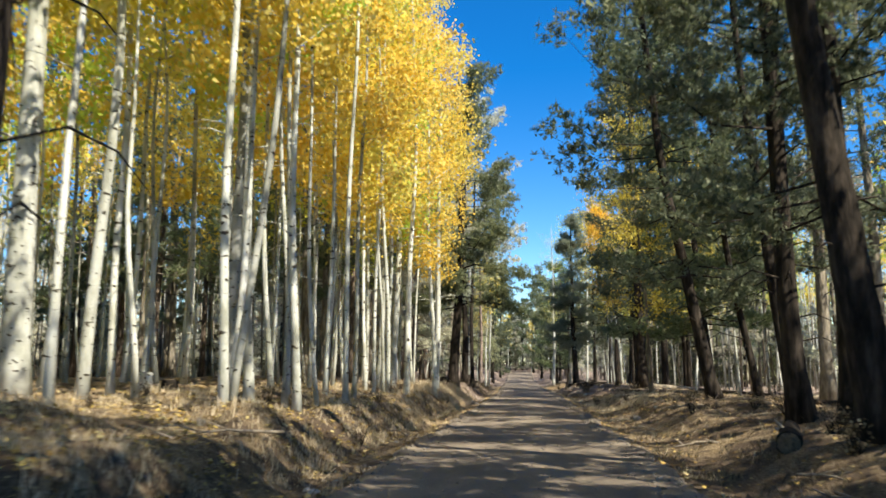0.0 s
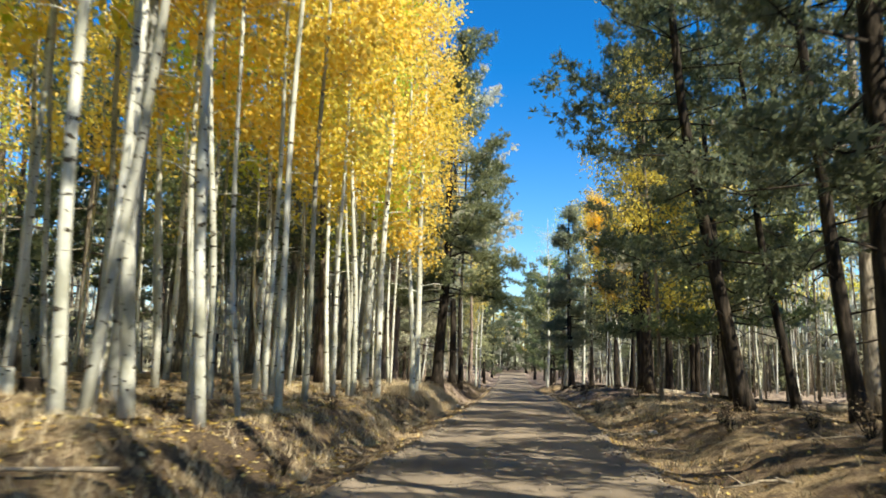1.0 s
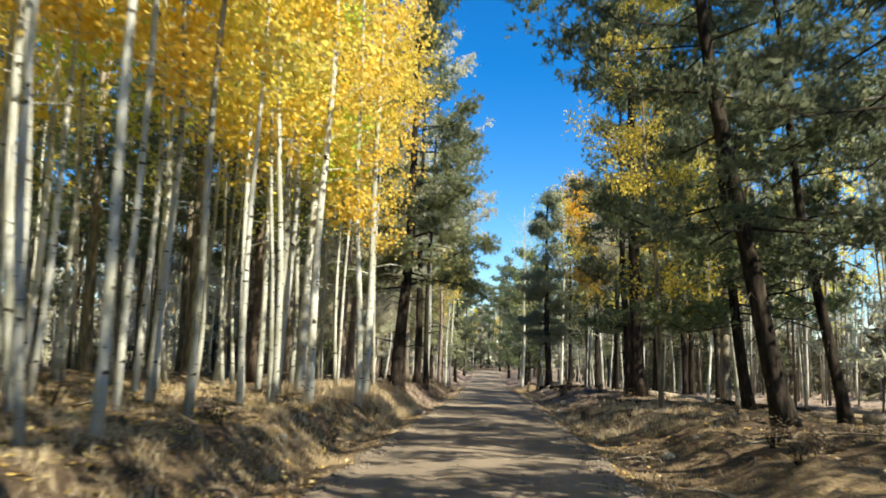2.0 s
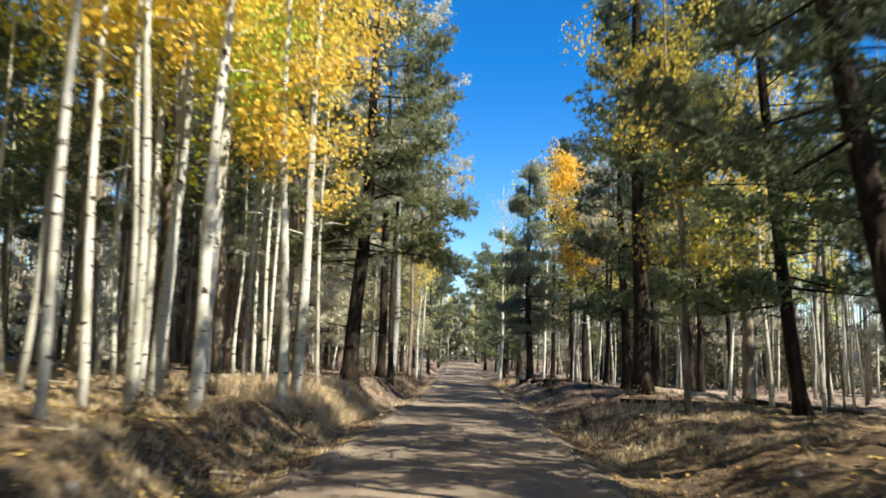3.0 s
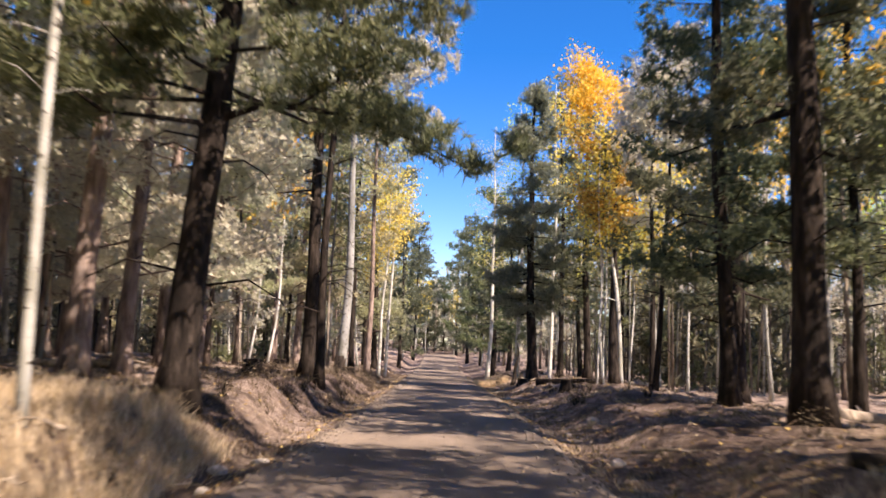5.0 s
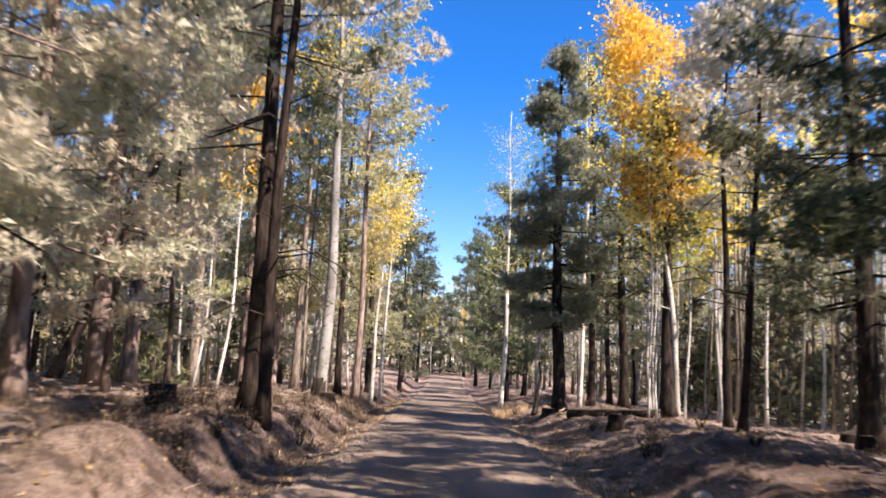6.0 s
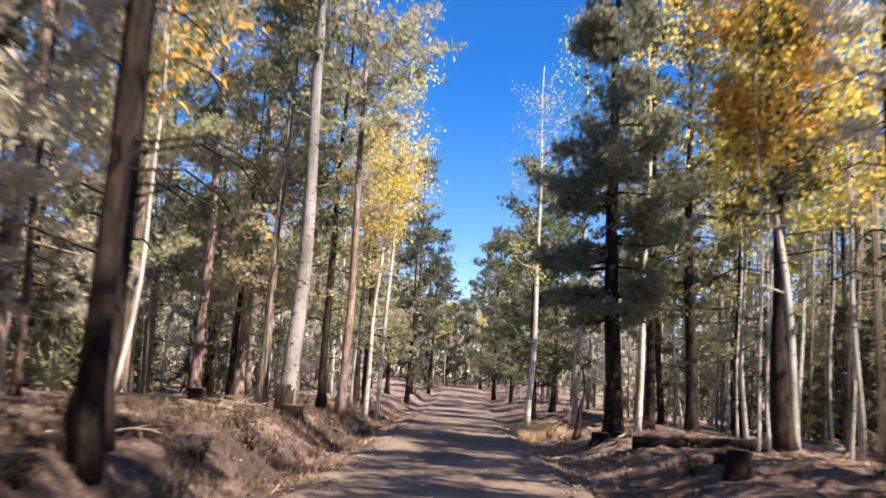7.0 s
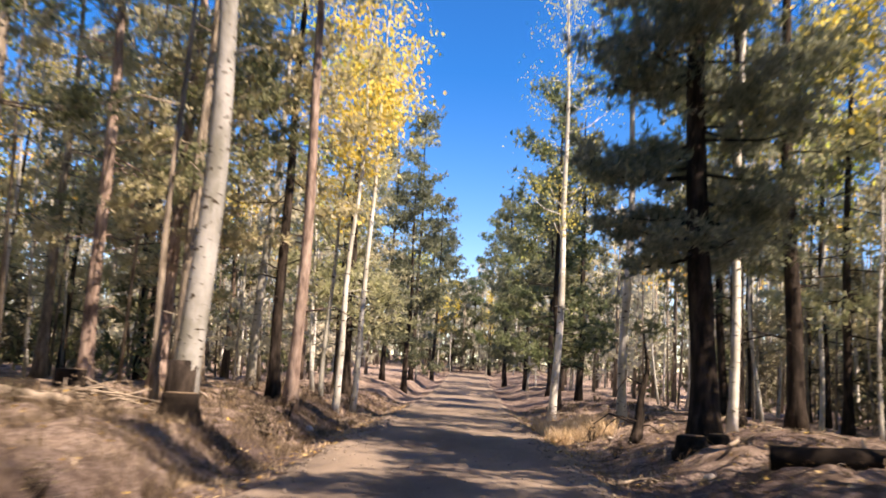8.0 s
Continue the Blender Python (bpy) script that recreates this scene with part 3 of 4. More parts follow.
stand(pine(0.26, 24, 0.22, 3.6, (0.2, 0), (0, 0), 650, 20, 0.44, 0.08, mat=OLIVE_NEEDLES, seed=31, detail=0.95, bark=RED_BARK), -10.8, 100.4)
stand(pine(0.22, 22, 0.2, 3.4, (0.2, 0), (0, 0), 650, 20, 0.44, 0.08, mat=OLIVE_NEEDLES, seed=32, detail=0.95, bark=RED_BARK), -11.6, 96.8)
stand(pine(0.2, 21, 0.3, 2.8, (0.1, 0), (0, 0), 520, 17, mat=OLIVE_NEEDLES, seed=33, detail=0.95), -6.9, 100.6)
stand(pine(0.19, 24, 0.5, 3.2, (0.0, 0), (0, 0), 480, 17, mat=OLIVE_NEEDLES, seed=34, detail=0.95, bark=RED_BARK, dead=4, label="straight pine with pinkish red bare trunk"), -5.45, 96.6)
stand(pine(0.26, 17, 0.2, 3.2, (0.1, 0), (0, 0), 650, 17, mat=OLIVE_NEEDLES, seed=35, detail=0.95), -6.3, 112.0)
stand(pine(0.24, 19, 0.2, 3.0, (0.1, 0), (0, 0), 600, 17, mat=OLIVE_NEEDLES, seed=36, detail=0.95), -7.8, 118.5)
old_aspen = stand(aspen(0.3, 24, 0.6, 2.6, (-0.1, 0), (0.1, 0), 1500, 0.1, LIME, 41, label="very large old aspen, shade toned into its grey trunk and dark base", bark=SHADED_ASPEN_BARK), -6.3, 90.0)
# added tube: rough dark bark and the shade at the foot in one colour
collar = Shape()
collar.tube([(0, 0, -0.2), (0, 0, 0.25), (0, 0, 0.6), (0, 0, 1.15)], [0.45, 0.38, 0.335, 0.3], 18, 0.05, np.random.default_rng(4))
part("dark_collar", collar, PINE_BARK, old_aspen, "rough dark bark with the shade at the foot put in", True)
stand(aspen(0.2, 25, 0.66, 1.8, (0.5, 0), (0, 0), 900, 0.1, LIME, 42, label="tall straight aspen with bright white trunk"), -9.7, 108.0)
stand(aspen(0.13, 15.5, 0.5, 1.9, (0.3, 0), (0, 0), 2400, 0.09, LEMON, 43), -5.2, 103.0)
stand(aspen(0.12, 20, 0.55, 1.6, (0.9, 0), (0, 0), 1300, 0.1, LIME, 44), -4.9, 105.2)
stand(aspen(0.1, 14, 0.5, 1.5, (0.3, 0), (0, 0), 1000, 0.09, LEMON, 45), -6.3, 106.0)

stand(pine(0.09, 18, 0.6, 1.5, (0.1, 0), (0, 0), 160, 17, seed=38, bark=GREY_BARK, label="slender young pine with bare brown pole trunk"), -7.1, 90.6)

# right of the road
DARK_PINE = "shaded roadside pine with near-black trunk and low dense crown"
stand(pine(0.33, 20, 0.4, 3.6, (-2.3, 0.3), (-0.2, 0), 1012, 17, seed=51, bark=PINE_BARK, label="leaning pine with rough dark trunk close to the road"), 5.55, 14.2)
stand(pine(0.24, 28, 0.16, 3.8, (-0.9, 0), (0, 0), 1282, 17, seed=52, mat=SHADED_NEEDLES, label=DARK_PINE), 6.1, 20.4)
stand(pine(0.22, 26, 0.17, 3.4, (-0.6, 0), (0, 0), 945, 17, seed=53, mat=SHADED_NEEDLES, label=DARK_PINE), 6.6, 18.6)
stand(pine(0.2, 19, 0.17, 3.4, (-1.2, 0), (-0.2, 0), 1055, 17, seed=54, mat=SHADED_NEEDLES, label=DARK_PINE), 7.9, 27.0)
stand(pine(0.25, 21, 0.2, 3.9, (-2.6, 0), (-0.7, 0), 1399, 17, seed=55, mat=SHADED_NEEDLES, label="dark pine with curved leaning trunk and low dense crown"), 7.1, 34.3)
stand(pine(0.16, 18, 0.2, 3.2, (-2.0, 0), (-0.4, 0), 910, 17, seed=56, mat=SHADED_NEEDLES), 9.2, 35.9)
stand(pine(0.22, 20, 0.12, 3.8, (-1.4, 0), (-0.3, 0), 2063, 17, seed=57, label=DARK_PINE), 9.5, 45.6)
stand(pine(0.36, 29, 0.2, 3.1, (-0.5, 0), (0, 0), 2100, 17, seed=59, branches=66, mat=SHADED_NEEDLES, label="stout dark pine with flared trunk base beside logs"), 7.35, 57.7)
stand(pine(0.24, 22, 0.17, 2.9, (-0.3, 0), (0, 0), 1433, 17, seed=60, mat=SHADED_NEEDLES, label=DARK_PINE), 8.0, 64.9)
stand(pine(0.2, 22, 0.2, 3.3, (-0.5, 0), (0, 0), 935, 17, seed=61), 12.1, 68.4)
stand(pine(0.18, 21, 0.2, 3.2, (-0.3, 0), (0, 0), 742, 17, seed=62), 11.7, 64.9)
stand(pine(0.15, 18, 0.25, 2.8, (-0.3, 0), (0, 0), 450, 17, seed=63), 13.2, 64.8)
stand(pine(0.25, 22, 0.25, 3.4, (-0.4, 0), (0, 0), 900, 17, seed=64, bark=GREY_BARK), 11.6, 57.0)
stand(aspen(0.1, 17, 0.22, 2.2, (-0.5, 0), (-0.2, 0), 6500, 0.066, AMBER, 65, label="slim aspen with sparse amber leaves among pines", bark=GREY_BARK), 6.3, 45.7)
stand(aspen(0.08, 13, 0.35, 1.5, (-0.2, 0), (0.1, 0), 1300, 0.1, GOLD, 66), 10.4, 55.8)
stand(aspen(0.09, 15, 0.3, 1.8, (-0.3, 0), (0, 0), 2800, 0.065, AMBER, 67), 10.8, 52.0)
stand(pine(0.31, 18.6, 0.23, 3.7, (0, 0), (0, 0), 2300, 21, 0.42, 0.072, FIR_NEEDLES, conical=True, seed=168, branches=88, dead=3, full=0.6), 4.8, 91.0)
stand(pine(0.28, 13.5, 0.5, 1.6, (-0.2, 0), (0, 0), 160, 17, seed=69, mat=SHADED_NEEDLES), 8.65, 85.5)
stand(aspen(0.13, 18.2, 0.43, 2.05, (-1.3, 0), (-0.1, 0), 12000, 0.082, GOLDEN, 171, label="bright golden aspen crown above a pale leaning trunk", low_mat=SHADED_GOLD), 9.0, 85.7)
stand(pine(0.15, 16.5, 0.5, 1.6, (0.3, 0), (0, 0), 260, 20, 0.44, 0.08, mat=LIT_NEEDLES, seed=71), 9.5, 80.7)
stand(pine(0.13, 16.0, 0.6, 1.7, (0.6, 0), (0, 0), 260, 20, 0.44, 0.08, mat=LIT_NEEDLES, seed=72), 8.6, 76.5)
stand(aspen(0.08, 14, 0.5, 1.4, (-0.1, 0), (0, 0), 800, 0.1, GOLD, 73), 8.6, 88.6)
stand(aspen(0.07, 13, 0.5, 1.3, (0.1, 0), (0, 0), 700, 0.1, LIME, 74), 9.9, 88.0)
stand(aspen(0.08, 14, 0.5, 1.4, (0.2, 0), (0, 0), 800, 0.1, LIME, 75), 10.5, 85.0)
stand(aspen(0.12, 19, 0.55, 1.6, (0.1, 0), (0, 0), 900, 0.1, LIME, 76), 6.1, 93.5)
stand(aspen(0.16, 20, 0.6, 1.6, (-0.2, 0), (0, 0), 700, 0.09, LIME, 77), 4.75, 101.6)
stand(pine(0.26, 21, 0.3, 3.2, (-0.2, 0), (0, 0), 600, 17, seed=78, detail=0.95), 9.1, 97.6)
stand(pine(0.2, 19, 0.25, 2.8, (-0.1, 0), (0, 0), 520, 17, seed=79, detail=0.95), 7.2, 97.0)
stand(aspen(0.1, 16, 0.5, 1.5, (0.1, 0), (0, 0), 800, 0.1, LIME, 80), 12.8, 105.4)
stand(pine(0.2, 18, 0.25, 2.8, (-0.1, 0), (0, 0), 520, 17, seed=81, detail=0.95), 10.5, 110.0)
stand(aspen(0.17, 20.5, 0.35, 1.8, (0.3, 0), (0, 0), 1700, 0.05, LIME, 82, label="tall half-bare aspen with thin grey top and white trunk"), 2.9, 108.0)
stand(pine(0.18, 16, 0.15, 2.6, (0, 0), (0, 0), 600, 17, seed=83, detail=0.95), 3.6, 113.5)
stand(pine(0.13, 3.0, 0.95, 0.3, (0.1, 0), (0, 0), 4, 4, seed=84, dead=5, branches=2, label="broken dead snag of a young pine by the road"), 4.0, 94.7)

stand(pine(0.3, 23, 0.17, 3.7, (-0.3, 0), (0, 0), 1500, 17, seed=88, mat=SHADED_NEEDLES, label=DARK_PINE), 11.4, 74.3)
for k, (x, y, r) in enumerate([(10.9, 86.6, 0.055), (17.2, 95.5, 0.07), (16.0, 88.5, 0.08), (7.9, 84.4, 0.045), (7.5, 84.2, 0.045), (12.6, 92.0, 0.055), (13.6, 98.0, 0.06), (9.9, 94.0, 0.05)]):
    stand(aspen(r, 13 + k % 3, 0.55, 1.3, (0.2 - 0.1 * (k % 4), 0.1), (0.1, 0), 500, 0.1, (LIME, GOLD)[k % 2], 890 + k, label="slim young aspen with thin white trunk among pines"), x, y)

# tall pines that close in on the road's far end
END = "tall distant pine closing in on the far end of the road"
for k, (x, y, h, spread, crown) in enumerate([(-6.5, 150, 25, 2.5, 0.15), (-5.6, 134, 15, 2.3, 0.12), (-8.0, 141, 20, 2.6, 0.15), (-5.6, 168, 21, 2.2, 0.12), (-7.0, 186, 22, 2.6, 0.1), (-4.6, 196, 17, 2.4, 0.1),
                                               (2.3, 160, 19, 2.3, 0.12), (2.6, 176, 22, 2.5, 0.12), (0.9, 190, 23, 2.4, 0.1), (3.7, 146, 17, 2.3, 0.15), (4.6, 132, 16, 2.4, 0.15), (5.4, 121, 17, 2.5, 0.2), (-1.6, 203, 14, 2.4, 0.05)]):
    stand(pine(0.2, h, crown, spread, (0.1, 0), (0, 0), 560, 14, 0.52, 0.1, (NEEDLES, SHADED_NEEDLES)[k % 2], seed=860 + k, detail=0.5, dead=3, branches=44, label=END), x, y)

# unseen pines beside the start, added to shade the opening stretch
stand(pine(0.26, 22, 0.25, 3.8, (-0.3, 0), (0, 0), 600, 14, 0.52, 0.1, seed=86, detail=0.5), 5.9, 0.5)
stand(pine(0.24, 21, 0.25, 3.6, (-0.3, 0), (0, 0), 600, 14, 0.52, 0.1, seed=87, detail=0.5), 5.2, -6.5)

# more out-of-view pines, here only for the shadows they throw
for k, (x, y, h) in enumerate([(6.6, -2.6, 20), (7.6, 4.0, 19), (7.0, -11.0, 21), (12.5, 5.0, 23), (10.5, 0.5, 22)]):
    stand(pine(0.27, h, 0.22, 3.8, (-0.3, 0), (0, 0), 700, 14, 0.52, 0.1, seed=180 + k, detail=0.5), x, y)

# a tree just outside the first view, whose bare limbs hang into it
stand(pine(0.25, 20, 0.5, 3.2, (0, 0), (0, 0), 420, 17, seed=85, dead=46, label="pine with many drooping dead lower branches"), -6.45, 9.4)


# ---- the wood behind ----
def far_aspen(k, mat, r, height, leaves, crown):
    return aspen(r, height, crown, 1.9, (0.3, 0.2), (0.15, 0.1), leaves, 0.165, mat, 900 + k, detail=0.3)


ASPEN_KINDS = [far_aspen(0, GOLD, 0.09, 21, 1100, 0.42), far_aspen(1, LIME, 0.085, 20, 1100, 0.4), far_aspen(2, GOLD, 0.1, 22, 1150, 0.45), far_aspen(3, LIME, 0.08, 19, 1300, 0.42)]
POLE_KINDS = [far_aspen(4, LIME, 0.08, 14, 300, 0.5), far_aspen(5, AMBER, 0.07, 12.5, 260, 0.55), far_aspen(6, LIME, 0.09, 16, 260, 0.55)]
PINE_KINDS = [pine(0.16 + 0.03 * k, 19 + k, 0.16 + 0.03 * k, 3.4, (0.2, 0.1), (0, 0), 360, 17, 0.48, 0.085, (LIT_NEEDLES, OLIVE_NEEDLES, LIT_NEEDLES, SHADED_NEEDLES, NEEDLES)[k], seed=940 + k, bark=(BROWN_BARK, PINE_BARK, RED_BARK, BROWN_BARK, GREY_BARK)[k], detail=0.3, dead=5, branches=38) for k in range(5)]
PINE_FAR = [pine(0.16 + 0.03 * k, 18 + k, 0.14 + 0.03 * k, 3.4, (0.2, 0.1), (0, 0), 190, 11, 0.62, 0.13, (LIT_NEEDLES, NEEDLES, NEEDLES)[k], seed=980 + k, bark=(GREY_BARK, BROWN_BARK, BROWN_BARK)[k], detail=0.1, dead=2, branches=28) for k in range(3)]
USED = set()


def scatter(kinds, count, box, spacing, seed, clear, size=(0.85, 1.15)):
    """Stands copies of kinds in the box, no nearer to one another than spacing and off the road by clear."""
    rng = np.random.default_rng(seed)
    done = tries = 0
    while done < count and tries < count * 40:
        tries += 1
        x, y = rng.uniform(box[0], box[1]), rng.uniform(box[2], box[3])
        if abs(x - float(bend(y))) < clear or any((x - a) ** 2 + (y - b) ** 2 < spacing * spacing for a, b in TAKEN):
            continue
        kind = kinds[int(rng.integers(len(kinds)))]
        m = pose(x, y, float(ground_height(x, y)), 0, 0, rng.uniform(0, 360)) @ Matrix.Scale(rng.uniform(*size), 4)
        if kind.name in USED:
            copy_thing(kind, m)
        else:
            USED.add(kind.name)
            kind.matrix_basis = m
        TAKEN.append((x, y))
        done += 1


scatter(ASPEN_KINDS, 74, (-30, -7.6, 4, 42), 1.35, 1, 7)
scatter(POLE_KINDS, 55, (-30, -8, 8, 55), 1.0, 2, 7)
scatter([PINE_KINDS[3], PINE_KINDS[4]], 17, (-25, -9.5, 43, 60), 2.6, 26, 7, (0.8, 1.05))
scatter(PINE_FAR, 42, (-48, -18, 0, 58), 2.3, 3, 7)
scatter([PINE_KINDS[0], PINE_KINDS[2]], 16, (-22, -9, 58, 79), 2.8, 4, 7, (0.75, 1.05))
scatter([PINE_KINDS[1], PINE_KINDS[1], PINE_KINDS[4]], 20, (-24, -8.5, 82, 118), 2.9, 27, 7, (0.75, 1.05))
scatter([PINE_FAR[0], PINE_FAR[0], PINE_FAR[0], PINE_FAR[1]], 46, (-48, -9, 55, 140), 3.0, 19, 7, (0.75, 1.05))
scatter(POLE_KINDS, 36, (-40, -7.5, 55, 140), 1.4, 5, 6)
scatter(PINE_KINDS, 5, (11.5, 24, 22, 50), 3.2, 18, 7)
scatter(PINE_KINDS, 7, (12, 26, 6, 46), 3.0, 20, 7)
scatter(PINE_KINDS, 12, (14.5, 27, 84, 116), 3.4, 6, 7, (0.7, 1.0))
scatter([PINE_KINDS[1]], 9, (11.5, 23, 93, 118), 2.6, 28, 7, (0.8, 1.05))
scatter(PINE_FAR, 17, (30, 50, -8, 140), 3.2, 21, 7, (0.7, 1.0))
# unseen trees behind the start, added for the shade they cast ahead
scatter(PINE_FAR, 22, (6.8, 24, -26, 9), 2.6, 16, 6)
scatter(ASPEN_KINDS, 8, (-18, -6.5, -16, 5), 2.0, 17, 6)
scatter(POLE_KINDS, 46, (10, 46, 46, 140), 1.5, 7, 6)
scatter(POLE_KINDS, 12, (12, 40, 18, 46), 1.5, 24, 6)
scatter(PINE_FAR, 9, (17, 34, 14, 56), 2.6, 25, 7)
scatter(ASPEN_KINDS, 9, (14, 40, 70, 120), 2.0, 8, 6)
scatter(POLE_KINDS, 20, (-20, 20, 128, 190), 1.5, 11, 4.2)
scatter(ASPEN_KINDS, 5, (-9, 2, 185, 198), 1.5, 12, 0.0, (0.5, 0.62))

# ---- far woods, seen between the trunks ----
def far_woods():
    rng = np.random.default_rng(77)
    wood, green, pale, poles, dry = Shape(), Shape(), Shape(), Shape(), Shape()

    def one(x, y, h, r, spread, low, tufts, leafy, blades=8, length=1.05, width=0.36):
        z = float(ground_height(x, y))
        wood.tube([(x, y, z - 0.2), (x + 0.1, y, z + h * 0.5), (x + 0.2, y, z + h)], [r, r * 0.7, 0.02], 5)
        s = rng.uniform(low, 1, tufts)
        reach = spread * (1.08 - s) ** 0.8
        a = rng.uniform(0, 6.283, tufts)
        rad = reach * np.sqrt(rng.uniform(0.05, 1, tufts))
        c = np.stack([x + rad * np.cos(a), y + rad * np.sin(a), z + h * s], 1)
        w = np.stack([np.cos(a) * 0.6, np.sin(a) * 0.6, np.full(tufts, 0.4)], 1)
        leafy.tufts(c, w, rng, blades, length, width)

    for k in range(120):
        x, y = rng.uniform(-110, -44), rng.uniform(-10, 230)
        one(x, y, rng.uniform(12, 22), 0.2, rng.uniform(3, 4.5), rng.uniform(0.02, 0.15), 36, pale if k % 7 else green)
    for k in range(110):
        x, y = rng.uniform(46, 115), rng.uniform(-10, 230)
        one(x, y, rng.uniform(11, 20), 0.2, rng.uniform(3, 4.5), rng.uniform(0.03, 0.2), 36, green if k % 3 else pale)
    for k in range(230):
        x, y = rng.uniform(-52, 52), rng.uniform(132, 236)
        if abs(x - float(bend(y))) < 5.5 and y < 185:
            continue
        one(x, y, rng.uniform(9, 15) + (4 if abs(x) > 14 else 0), 0.18, rng.uniform(2.4, 3.6), rng.uniform(0.05, 0.2), 80, green if k % 2 else pale, 10, 0.75, 0.19)
    for k in range(160):
        side_ = -1 if k % 2 else 1
        one(side_ * rng.uniform(52, 95), rng.uniform(0, 210), rng.uniform(3, 7), 0.08, rng.uniform(2.0, 3.2), 0.01, 34, green if k % 3 else pale)
    for k in range(75):
        one(rng.uniform(-30, 20), rng.uniform(190, 238), rng.uniform(11, 17), 0.18, rng.uniform(2.4, 3.6), 0.02, 70, green if k % 2 else pale, 10, 0.75, 0.19)
    for k in range(70):
        right = k % 2
        x = rng.uniform(26, 46) if right else rng.uniform(-46, -22)
        one(x, rng.uniform(0, 140), rng.uniform(3, 7), 0.06, rng.uniform(1.2, 2.2), 0.04, 45, dry if k % 3 else pale)
    for k in range(170):
        right = k % 2
        x = rng.uniform(30, 62) if right else rng.uniform(-62, -28)
        one(x, rng.uniform(40, 215), rng.uniform(4, 9), 0.07, rng.uniform(1.8, 3.0), 0.01, 36, dry if k % 3 else pale)
    woods = new("far_woods")
    for k in range(110):
        side_ = -1 if k % 3 == 0 else 1
        one(side_ * rng.uniform(13, 32), rng.uniform(84, 150), rng.uniform(3, 7), 0.06, rng.uniform(1.2, 2.2), 0.04, 40, dry if k % 4 else green, 9, 0.7, 0.2)
    for k in range(900):
        side_ = -1 if k % 2 else 1
        x, y = side_ * (11 + 45 * rng.random()), rng.uniform(52, 190)
        z, h, r = float(ground_height(x, y)), rng.uniform(8, 16), rng.uniform(0.04, 0.09)
        a = rng.standard_normal(2) * 0.4
        (poles if k % 5 < 2 else wood).tube([(x, y, z - 0.2), (x + a[0], y + a[1], z + h)], [r, r * 0.5], 5)
    part("pale_poles", poles, ASPEN_BARK, woods, "thin pale bare trunks")
    part("trunks", wood, GREY_BARK, woods)
    part("green_crowns", green, NEEDLES, woods)
    part("dry_undergrowth", dry, DRY_NEEDLES, woods)
    part("olive_crowns", pale, LIT_NEEDLES, woods)
    tagged(woods, "distant mixed pine woods closing the view on all sides", "woods", kind="stuff")


far_woods()


# ---- things on the ground ----
def log(x0, y0, x1, y1, r, bark=None, label="fallen dark pine log lying on the forest floor", raise0=0.0, raise1=0.0, seed=1):
    rng = np.random.default_rng(seed)
    a = np.array([x0, y0, float(ground_height(x0, y0)) + r * 0.75 + raise0])
    b = np.array([x1, y1, float(ground_height(x1, y1)) + r * 0.75 + raise1])
    thing = new("log")
    mid = (a + b) / 2
    thing.location = (mid[0], mid[1], mid[2] - r)
    org = np.array([mid[0], mid[1], mid[2] - r])
    body = Shape()
    s = np.linspace(0, 1, 9)[:, None]
    path = a + (b - a) * s - org + rng.standard_normal((9, 3)) * 0.012
    body.tube(path, r * (1 - 0.18 * s[:, 0]), 14, 0.06, rng)
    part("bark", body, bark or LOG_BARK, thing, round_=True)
    way = (b - a) / np.linalg.norm(b - a)
    for p, d, q in ((path[0], -way, 1.0), (path[-1], way, 0.82)):
        end = Shape()
        end.tube([p + d * 0.004, p + d * 0.014], [r * q * 0.93, r * q * 0.9], 14)
        part("cut_end", end, CUT_WOOD, thing, "pale sawn end grain")
    if r > 0.14:
        for k in range(2):
            p = path[3 + 3 * k]
            stub = Shape()
            out = np.array([-way[1], way[0], 1.2 - k]) * 0.5
            stub.tube([p, p + out * (r + 0.12), p + out * (r + 0.3)], [0.05, 0.04, 0.025], 6)
            part("branch_stub", stub, DEAD_WOOD, thing)
    return tagged(thing, label, "log", "fallen logs")


def stump(x, y, r, h, seed, label="low dark cut stump among dry grass", bark=None):
    rng = np.random.default_rng(seed)
    thing = new("tree_stump")
    thing.location = (x, y, float(ground_height(x, y)))
    body, top = Shape(), Shape()
    hs = np.linspace(-0.15, h, 7)
    body.tube(np.stack([0 * hs, 0.02 * hs, hs], 1), r * (1 + 0.4 * np.exp(-np.clip(hs, 0, 9) / 0.15)), 16, 0.05, rng)
    top.tube([(0, 0.02 * h, h + 0.003), (0, 0.02 * h, h + 0.02)], [r * 0.88, r * 0.84], 16)
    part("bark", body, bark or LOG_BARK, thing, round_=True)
    part("cut_top", top, CUT_WOOD if bark is None else DEAD_WOOD, thing, "weathered sawn top")
    return tagged(thing, label, "stump", "stumps")


log(5.4, 51.9, 9.8, 50.9, 0.17, seed=1)
log(9.9, 52.4, 13.8, 51.6, 0.15, seed=2)
log(4.6, 86.2, 8.0, 85.0, 0.2, seed=3, label="thick dark log beside the gravel road")
log(4.38, 15.35, 5.13, 17.95, 0.21, seed=8, label="thick pine log with round sawn end at the trunks")
log(-9.6, 49.6, -7.6, 50.6, 0.11, GREY_BARK, "weathered grey fallen aspen trunk lying in the grass", 0, 0.1, seed=10)
log(-12.5, 62.0, -8.2, 63.2, 0.12, DEAD_WOOD, "weathered grey log of dead wood", seed=12)
log(-9.0, 87.5, -7.0, 86.6, 0.13, DEAD_WOOD, "weathered grey log of dead wood", seed=13)
log(-13.5, 90.5, -10.2, 91.5, 0.2, seed=14)
